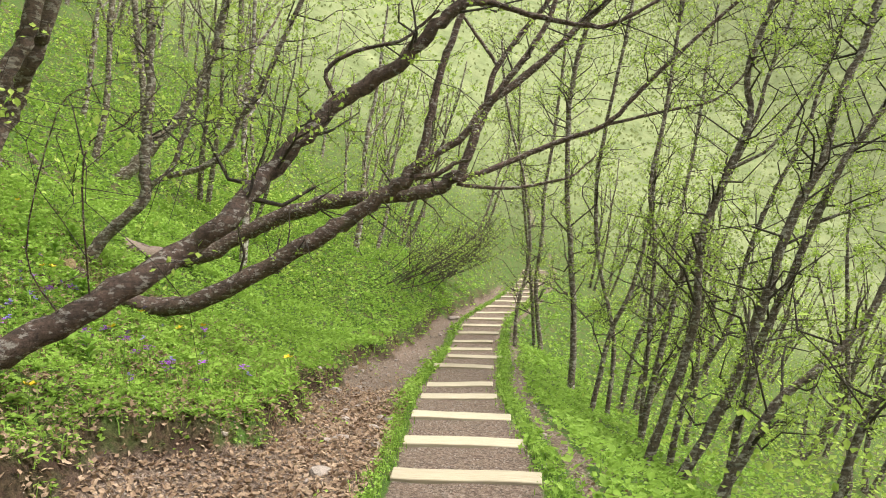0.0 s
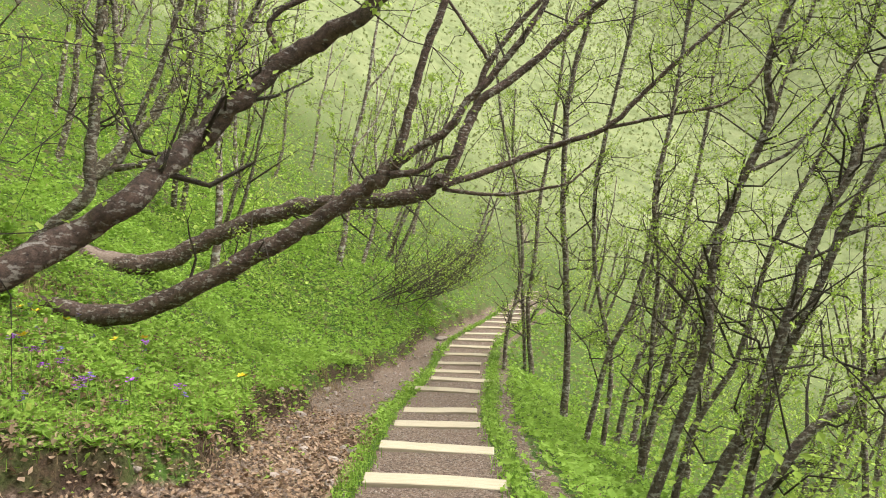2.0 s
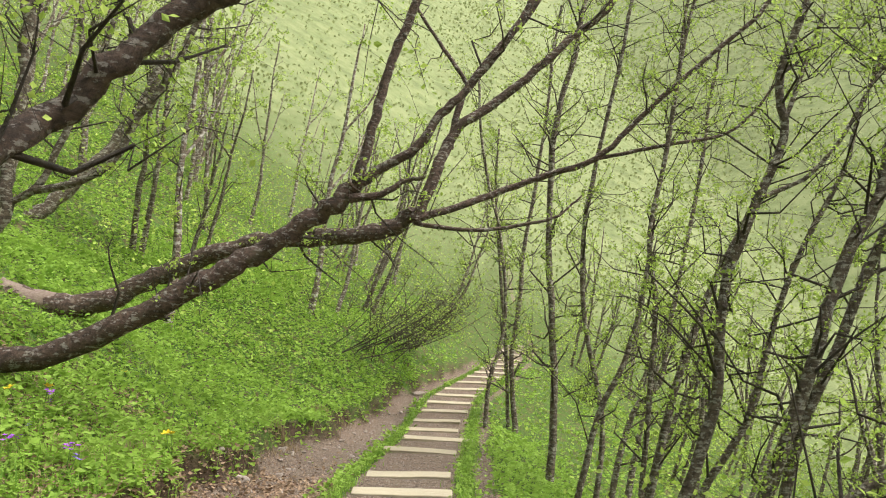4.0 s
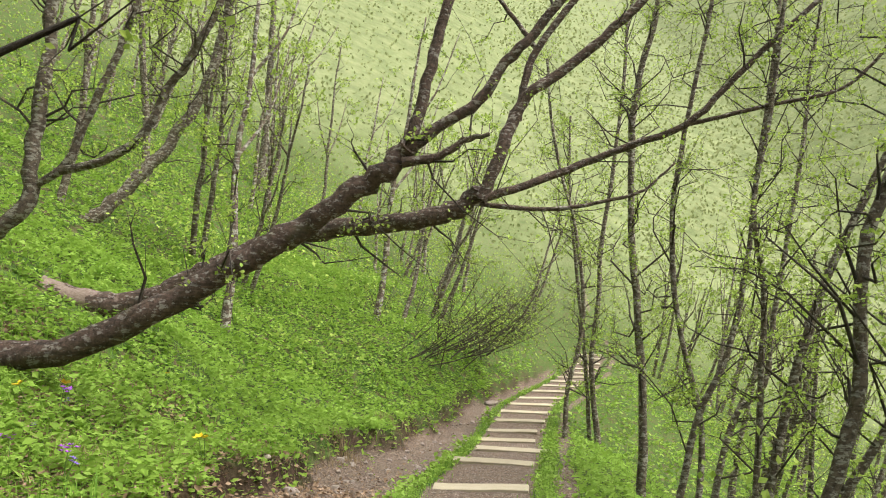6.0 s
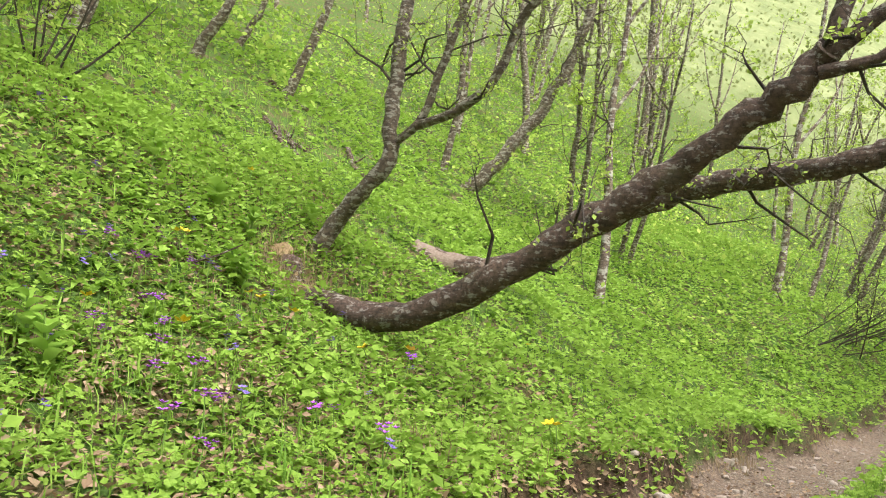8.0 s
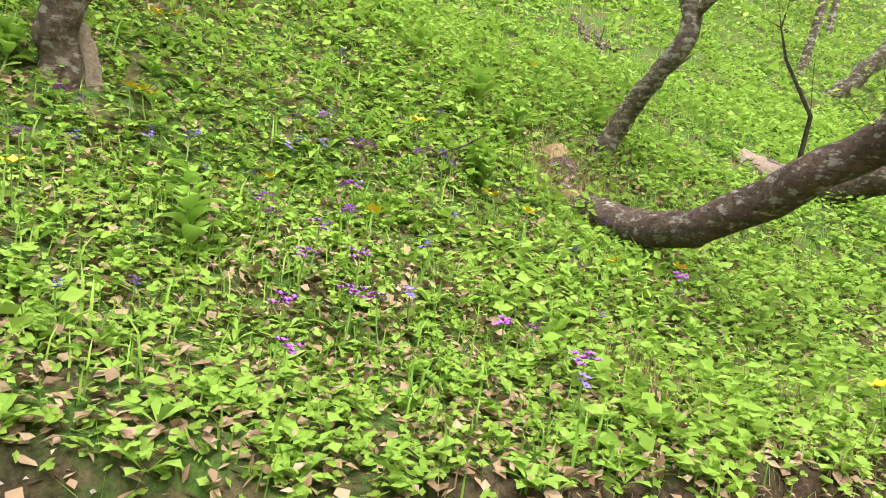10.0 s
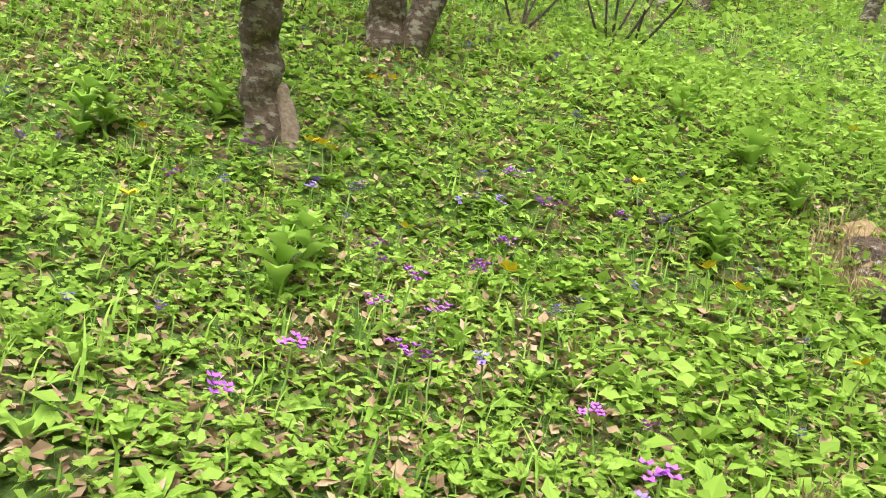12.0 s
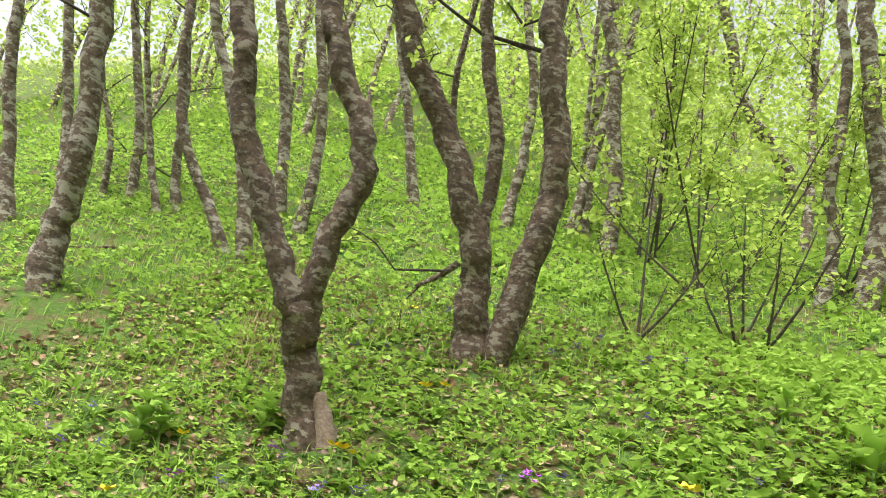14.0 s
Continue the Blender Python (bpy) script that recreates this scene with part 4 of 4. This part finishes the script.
def edge_herbs():
    rng = np.random.default_rng(23)
    g = Geo()
    n = 5200
    y = rng.uniform(4.5, 28, n)
    d = np.where(rng.uniform(0, 1, n) < 0.45, rng.normal(0.70, 0.05, n), -rng.normal(0.72, 0.07, n))
    ok = ripple(d * 0 + np.sign(d), y, 1.6) + rng.normal(0, 0.4, n) > -0.3
    y, d = y[ok], d[ok]
    x = path_x(y) - d
    leaves(g, np.stack([x, y, land(x, y) + rng.uniform(0.01, 0.09, len(x))], 1), 0.05 * rng.uniform(0.5, 1.2, len(x)), rng, flat=0.4, shape="long")
    tagged(new("path_edge_plants", g.mesh("path_edge_plants", M_HERB, False)), "small green plants fringing the wooden steps", "plants", kind="stuff")


def rosettes():
    """Rosettes of oval leaves that rise between the smaller herbs."""
    rng = np.random.default_rng(28)
    g = Geo()
    x, y = points(1000, (-6.8, -1.0), (3.6, 13), rng)
    for px, py in zip(x, y):
        h, m = rng.uniform(0.06, 0.12), rng.integers(4, 7)
        z, tone = float(land(px, py)), rng.uniform(0.35, 1)
        for j in range(m):
            a = j * 6.283 / m + rng.normal(0, 0.3)
            fw, sd, up = np.array([math.cos(a), math.sin(a), 0]), np.array([-math.sin(a), math.cos(a), 0]), np.array([0, 0, 1.0])
            lift, w = rng.uniform(0.35, 1.0), h * rng.uniform(0.17, 0.26)
            c = np.array([px, py, z + 0.01])
            p1, p2, p3 = c + fw * h * 0.4 + up * h * 0.4 * lift, c + fw * h * 0.75 + up * h * 0.62 * lift, c + fw * h * 1.05 + up * h * 0.6 * lift
            g.add([c, p1 + sd * w * 0.8 + up * w * 0.3, p2 + sd * w + up * w * 0.3, p3, p2 - sd * w + up * w * 0.3, p1 - sd * w * 0.8 + up * w * 0.3, p1, p2],
                  [(1, 6, 7, 2), (5, 4, 7, 6)], tone)
            g.f.append(np.array([(0, 6, 1), (2, 7, 3), (0, 5, 6), (4, 3, 7)]) + g.n - 8)
    tagged(new("leaf_rosettes", g.mesh("leaf_rosettes", M_BROAD, False)), "rosettes of oval fresh green leaves among herbs", "plants", kind="stuff")


def litter():
    rng = np.random.default_rng(24)
    g = Geo()
    for count, xs, ys in ((34000, (-7, -0.4), (3.5, 12)), (7000, (-3.4, -0.4), (4.0, 10)), (2200, (-3.0, -0.4), (4.5, 14)), (2500, (-12, 2), (-2, 22))):
        x, y = rng.uniform(*xs, count), rng.uniform(*ys, count)
        d = path_x(y) - x
        ok = (np.abs(d) > 0.7) & (ripple(x, y, 1.1) + rng.normal(0, 0.5, count) < 0.5 + 0.5 * (d < 2.6))
        x, y = x[ok], y[ok]
        leaves(g, np.stack([x, y, land(x, y) + rng.uniform(0.004, 0.035, len(x))], 1), 0.058 * rng.uniform(0.5, 1.2, len(x)), rng, flat=0.45, shape="long" if count == 7000 else "diamond")
    tagged(new("leaf_litter", g.mesh("leaf_litter", M_DRY, False)), "dry brown fallen leaves lying on the earth", "leaves", kind="stuff")


def dry_grass():
    rng = np.random.default_rng(25)
    g = Geo()
    tufts = [(-4.95, 9.75), (-5.05, 9.95), (-4.8, 10.05), (-4.7, 9.6), (-1.95, 14.0), (-1.9, 17.2), (-2.4, 8.6), (-2.25, 9.6), (-5.0, 5.2), (-5.5, 4.9), (-4.6, 9.75), (-7.2, 7.6), (-7.4, 8.4), (-4.9, 9.9), (-6.6, 4.4)]
    for x, y in tufts:
        n = 130
        px, py = x + rng.normal(0, 0.14, n), y + rng.normal(0, 0.14, n)
        blades(g, np.stack([px, py, land(px, py) - 0.01], 1), 0.17, rng, 0.004)
    # bleached roots and stalks hanging from the slipped bank
    n = 2600
    y = rng.uniform(4.5, 22, n)
    x = path_x(y) - bank_edge(y) + rng.normal(0.02, 0.08, n)
    ok = ripple(y * 0 + 2, y, 1.0) > 0.0
    x, y = x[ok], y[ok]
    blades(g, np.stack([x, y, land(x, y) - 0.01], 1), 0.09, rng, 0.003)
    tagged(new("dry_grass", g.mesh("dry_grass", M_STRAW, False)), "bleached dry grass tufts and roots on the bank", "grass", kind="stuff")


def undergrowth():
    """Loose leafy saplings between the trunks."""
    rng = np.random.default_rng(26)
    g = Geo()
    for count, xs, ys, far in ((620, (-24, -9.2), (-10, 15), -8.8), (130, (-18, -3), (16, 42), 0), (150, (3, 16), (9, 40), 0), (130, (-10, 14), (32, 58), 0), (34, (3.6, 7.5), (5.0, 9.5), 0)):
        for _ in range(count):
            x, y = rng.uniform(*xs), rng.uniform(*ys)
            if abs(x - float(path_x(y))) < 2.4 or (far and x > far):
                continue
            m = 60 if not far else 95
            h = rng.uniform(0.6, 2.6) if not far else rng.uniform(0.8, 8.5)
            c = rng.normal(0, 1, (m, 3)) * np.array([0.6, 0.6, 0.22 * h + 0.1]) + np.array([x, y, float(land(x, y)) + 0.6 * h])
            leaves(g, c, (0.13 if far else 0.11) * rng.uniform(0.5, 1.2, m), rng, flat=0.6, tone=np.clip(rng.normal(0.55, 0.2) + rng.normal(0, 0.2, m), 0, 1))
    tagged(new("undergrowth", g.mesh("undergrowth", M_LEAF, False)), "loose fresh-leaved saplings between the trunks", "undergrowth", kind="stuff")


undergrowth()
herbs()
grass()
edge_herbs()
rosettes()
litter()
dry_grass()


# ---------------------------------------------------------------- tall broad-leaved plants
def broad_plant(seed, height):
    rng = np.random.default_rng(seed)
    g = Geo()
    n = 9
    for k in range(n):
        a = k * 2.4 + rng.normal(0, 0.3)
        h = height * (0.15 + 0.75 * k / n)
        ln, wd = height * (0.75 - 0.35 * k / n), height * 0.17
        fw, sd, up = np.array([math.cos(a), math.sin(a), 0]), np.array([-math.sin(a), math.cos(a), 0]), np.array([0, 0, 1.0])
        s = np.linspace(0, 1, 6)
        mid = np.array([0, 0, h]) + fw * (ln * 0.75 * s)[:, None] + up * (ln * (0.75 * s - 0.55 * s ** 2))[:, None]
        w = wd * np.sin(np.pi * np.clip(s * 0.94 + 0.06, 0, 1)) ** 0.8
        v = np.stack([mid - sd * w[:, None] + up * (w * 0.35)[:, None], mid, mid + sd * w[:, None] + up * (w * 0.35)[:, None]], 1).reshape(-1, 3)
        f = [(3 * i + j, 3 * i + j + 1, 3 * i + j + 4, 3 * i + j + 3) for i in range(5) for j in range(2)]
        g.add(v, f, rng.uniform(0.2, 0.9))
    stem = Geo()
    tube(stem, np.array([(0, 0, -0.05), (0.005, 0, height * 0.5), (0, 0.005, height * 0.95)]), 0.012, 0.005, 7)
    top = new("broad_leaved_plant", None)
    for part, geo, m in (("leaves", g, M_BROAD), ("stem", stem, M_STEM)):
        new(part, geo.mesh(part, m)).parent = top
    return tagged(top, "fresh green plant with broad pleated leaves", "plant", "broad-leaved plants")


BROAD = [broad_plant(60, 0.34), broad_plant(61, 0.26)]
BROAD_SPOTS = [(-4.31, 8.78), (-5.61, 8.75), (-6.02, 14.52), (-4.40, 8.80), (-3.39, 6.79), (-6.03, 9.00), (-3.95, 5.41), (-4.27, 5.97), (-5.23, 9.21), (-4.31, 5.97), (-4.02, 5.52), (-4.23, 8.75), (-6.05, 15.08), (-5.45, 10.62), (-3.11, 6.75), (-5.96, 14.53), (-5.09, 9.48)]
for k, (x, y) in enumerate(BROAD_SPOTS):
    m = pose(x, y, float(land(x, y)), 0, 8, k * 67) @ Matrix.Scale(0.8 + 0.09 * (k * 3 % 5), 4)
    if k < 2:
        BROAD[k].matrix_basis = m
    else:
        copy_thing(BROAD[k % 2], m).matrix_basis = m


# ---------------------------------------------------------------- flowers
def flower(name, petal, seed, height, heads, r, label, group):
    rng = np.random.default_rng(seed)
    stem, bloom = Geo(), Geo()
    tube(stem, np.array([(0, 0, -0.03), (0.006, 0.003, height * 0.5), (0.0, 0.008, height)]), 0.0028, 0.002, 5)
    for k in range(heads):
        c = np.array([0, 0.008, height]) + (rng.normal(0, 1, 3) * r * 0.75 if heads > 1 else 0)
        for j in range(5):
            a = j * 1.2566 + rng.normal(0, 0.15)
            fw, sd = np.array([math.cos(a), math.sin(a), 0.45]), np.array([-math.sin(a), math.cos(a), 0])
            q = r * (0.62 if heads > 1 else 1.0)
            bloom.add([c, c + fw * q * 0.6 + sd * q * 0.42, c + fw * q * 1.05 + np.array([0, 0, 0.1 * q]), c + fw * q * 0.6 - sd * q * 0.42], [(0, 1, 2, 3)])
    leafs = Geo()
    leaves(leafs, rng.normal(0, 0.006, (5, 3)) * np.array([1, 1, 0]) + np.array([0, 0, 0.01]), 0.09, rng, shape="long", flat=0.3)
    top = new(name, None)
    for part, geo, m in (("stem", stem, M_STEM), ("petals", bloom, petal), ("leaves", leafs, M_BROAD)):
        new(part, geo.mesh(part, m, False)).parent = top
    return tagged(top, label, "flower", group)


PRIMULA = flower("purple_flower", M_PURPLE, 70, 0.13, 7, 0.021, "purple flower cluster on a thin stem", "purple flowers")
VIOLET = flower("violet_flower", M_BLUE, 71, 0.11, 5, 0.018, "small violet-blue flower among the herbs", "violet flowers")
YELLOW = flower("yellow_flower", M_YELLOW, 72, 0.15, 1, 0.032, "open yellow flower on a green stem", "yellow flowers")
PURPLE_SPOTS = [(-2.89, 7.16), (-2.86, 7.39), (-3.28, 7.10), (-3.04, 7.23), (-2.09, 6.83), (-2.47, 6.96), (-2.49, 7.94), (-2.51, 8.08), (-2.61, 7.42), (-3.65, 7.63), (-3.39, 7.52), (-4.15, 7.83), (-4.19, 8.17), (-2.63, 7.27), (-3.33, 7.09), (-4.16, 7.76), (-4.26, 7.58), (-3.37, 7.51), (-3.67, 7.58), (-2.10, 8.04), (-3.09, 9.47), (-3.56, 6.12), (-4.05, 6.22)]
VIOLET_SPOTS = [(-3.95, 6.62), (-3.99, 6.93), (-4.11, 7.52), (-4.24, 7.44), (-4.25, 8.45), (-3.86, 9.52), (-3.04, 9.44), (-4.04, 6.34), (-3.21, 6.77), (-2.61, 6.50), (-2.06, 7.97), (-3.92, 6.81), (-4.12, 7.50), (-3.92, 6.62), (-4.09, 7.37), (-4.40, 7.73), (-4.24, 8.49), (-2.47, 6.25), (-3.62, 8.19), (-3.09, 7.87), (-2.72, 7.60), (-4.36, 8.50), (-2.77, 8.66)]
YELLOW_SPOTS = [(-3.28, 7.60), (-4.15, 6.65), (-4.83, 6.73), (-4.01, 8.70), (-2.04, 9.90), (-3.56, 12.09), (-4.50, 8.31), (-4.82, 6.81), (-4.17, 6.67), (-3.21, 6.11), (-4.50, 8.38), (-6.01, 10.18), (-2.06, 9.92), (-3.57, 7.13), (-3.53, 8.62), (-2.49, 4.80), (-4.79, 6.74), (-4.14, 6.55)]
rng = np.random.default_rng(77)
VIOLET_SPOTS = VIOLET_SPOTS + [(rng.uniform(-6.5, -2.9), rng.uniform(4.2, 9.0)) for _ in range(34)]
YELLOW_SPOTS = YELLOW_SPOTS + [(rng.uniform(-7, -2.9), rng.uniform(3.5, 11)) for _ in range(6)]
for thing, places in ((PRIMULA, PURPLE_SPOTS), (VIOLET, VIOLET_SPOTS), (YELLOW, YELLOW_SPOTS)):
    for k, (x, y) in enumerate(places):
        m = pose(x, y, float(land(x, y)), rng.normal(0, 8), rng.normal(0, 8), rng.uniform(0, 360)) @ Matrix.Scale(rng.uniform(1.25, 1.75), 4)
        if k == 0:
            thing.matrix_basis = m
        else:
            copy_thing(thing, m).matrix_basis = m


# ---------------------------------------------------------------- shrubs
def shrub(x, y, seed, stems, height, lean, label, leaf_n=6, spread=0.45, per=4, start=0.3, wide=0.09):
    rng = np.random.default_rng(seed)
    limbs = []
    for _ in range(stems):
        w = np.array([lean[0] + rng.normal(0, spread), lean[1] + rng.normal(0, spread), lean[2]])
        w /= np.linalg.norm(w)
        h = height * rng.uniform(0.6, 1.1)
        p = np.array([rng.normal(0, wide), rng.normal(0, wide), -0.1 - 0.4 * (wide > 0.2)])
        limbs.append((0.016, 0.006, [tuple(p), tuple(p + w * h * 0.35), tuple(p + w * h * 0.7 + np.array([0, 0, 0.06 * h])), tuple(p + w * h + np.array([0, 0, 0.16 * h]))]))
    ob = grow(limbs, seed, M_TWIG, label, "shrubs", per, 0.5, 0.07, leaf_n, start, 6, "shrub", base=(0, 0, 0), flare=0)
    ob["category"] = "shrub"
    ob.location = (x, y, float(land(x, y)))


shrub(-7.1, 7.6, 301, 4, 1.3, (0.2, 0.1, 1.0), "bare-stemmed shrub with a leafy top in the grass", 5, 0.4, 5, 0.4)
shrub(-7.3, 8.5, 302, 7, 1.1, (0.2, 0.2, 1.0), "twiggy shrub with fresh leaves in the grass", 5, 0.4, 5, 0.4)
for x, y, seed in ((-8.6, 8.0, 303), (-9.2, 9.3, 304), (-9.6, 7.2, 308)):
    shrub(x, y, seed, 6, 2.8, (0.3, 0.1, 1.0), "tall leafy shrub in the clearing", 9, 0.4, 5, 0.35)
for k, (x, y, h) in enumerate(((-2.5, 23.4, 3.1), (-2.2, 24.6, 3.3), (-2.6, 22.3, 2.8), (-1.4, 26.3, 2.9), (-1.9, 25.4, 2.7))):
    shrub(x, y, 305 + k, 9, h, (1.0, -0.2, 0.5), "dark twiggy shrub hanging over the bank", 1, 0.6, 6, 0.25, 0.6)


# ---------------------------------------------------------------- fallen wood on the slope
def fallen_branch(x, y, turn, length, r, seed):
    rng = np.random.default_rng(seed)
    g = Geo()
    a = radians(turn)
    s = np.linspace(-0.5, 0.5, 9)
    px, py = x + math.cos(a) * s * length, y + math.sin(a) * s * length + 0.04 * np.sin(s * 7 + seed)
    pz = land(px, py) + r * 0.55 + 0.02 * np.sin(s * 9 + seed)
    base = np.array([x, y, float(land(x, y))])
    line = np.stack([px, py, pz], 1) - base
    tube(g, line, r, r * 0.55, 9, rng, 0, 0.12)
    for k in (3, 6):
        w = rng.normal(0, 1, 3) * np.array([1, 1, 0.3]) + np.array([0, 0, 0.3])
        tube(g, np.stack([line[k], line[k] + w * 0.1, line[k] + w * 0.2 + np.array([0, 0, 0.03])]), r * 0.35, 0.005, 6)
    ob = new("fallen_branch", g.mesh("fallen_branch", M_BARK))
    ob.location = base
    tagged(ob, "mossy brown dead branch lying in the herbs", "branch", "fallen branches")


for k, (x, y, turn, length, r) in enumerate([(-7.93, 12.22, 0, 0.90, 0.050), (-7.75, 13.68, -20, 0.90, 0.060), (-7.90, 12.31, -10, 0.60, 0.040), (-4.58, 8.41, 10, 0.50, 0.030), (-9.68, 13.88, 20, 0.80, 0.060), (-6.07, 2.05, -30, 0.50, 0.020), (-10.27, 19.12, 20, 1.20, 0.060), (-7.92, 12.49, 10, 0.50, 0.040)]):
    fallen_branch(x, y, turn, length, r, 400 + k)
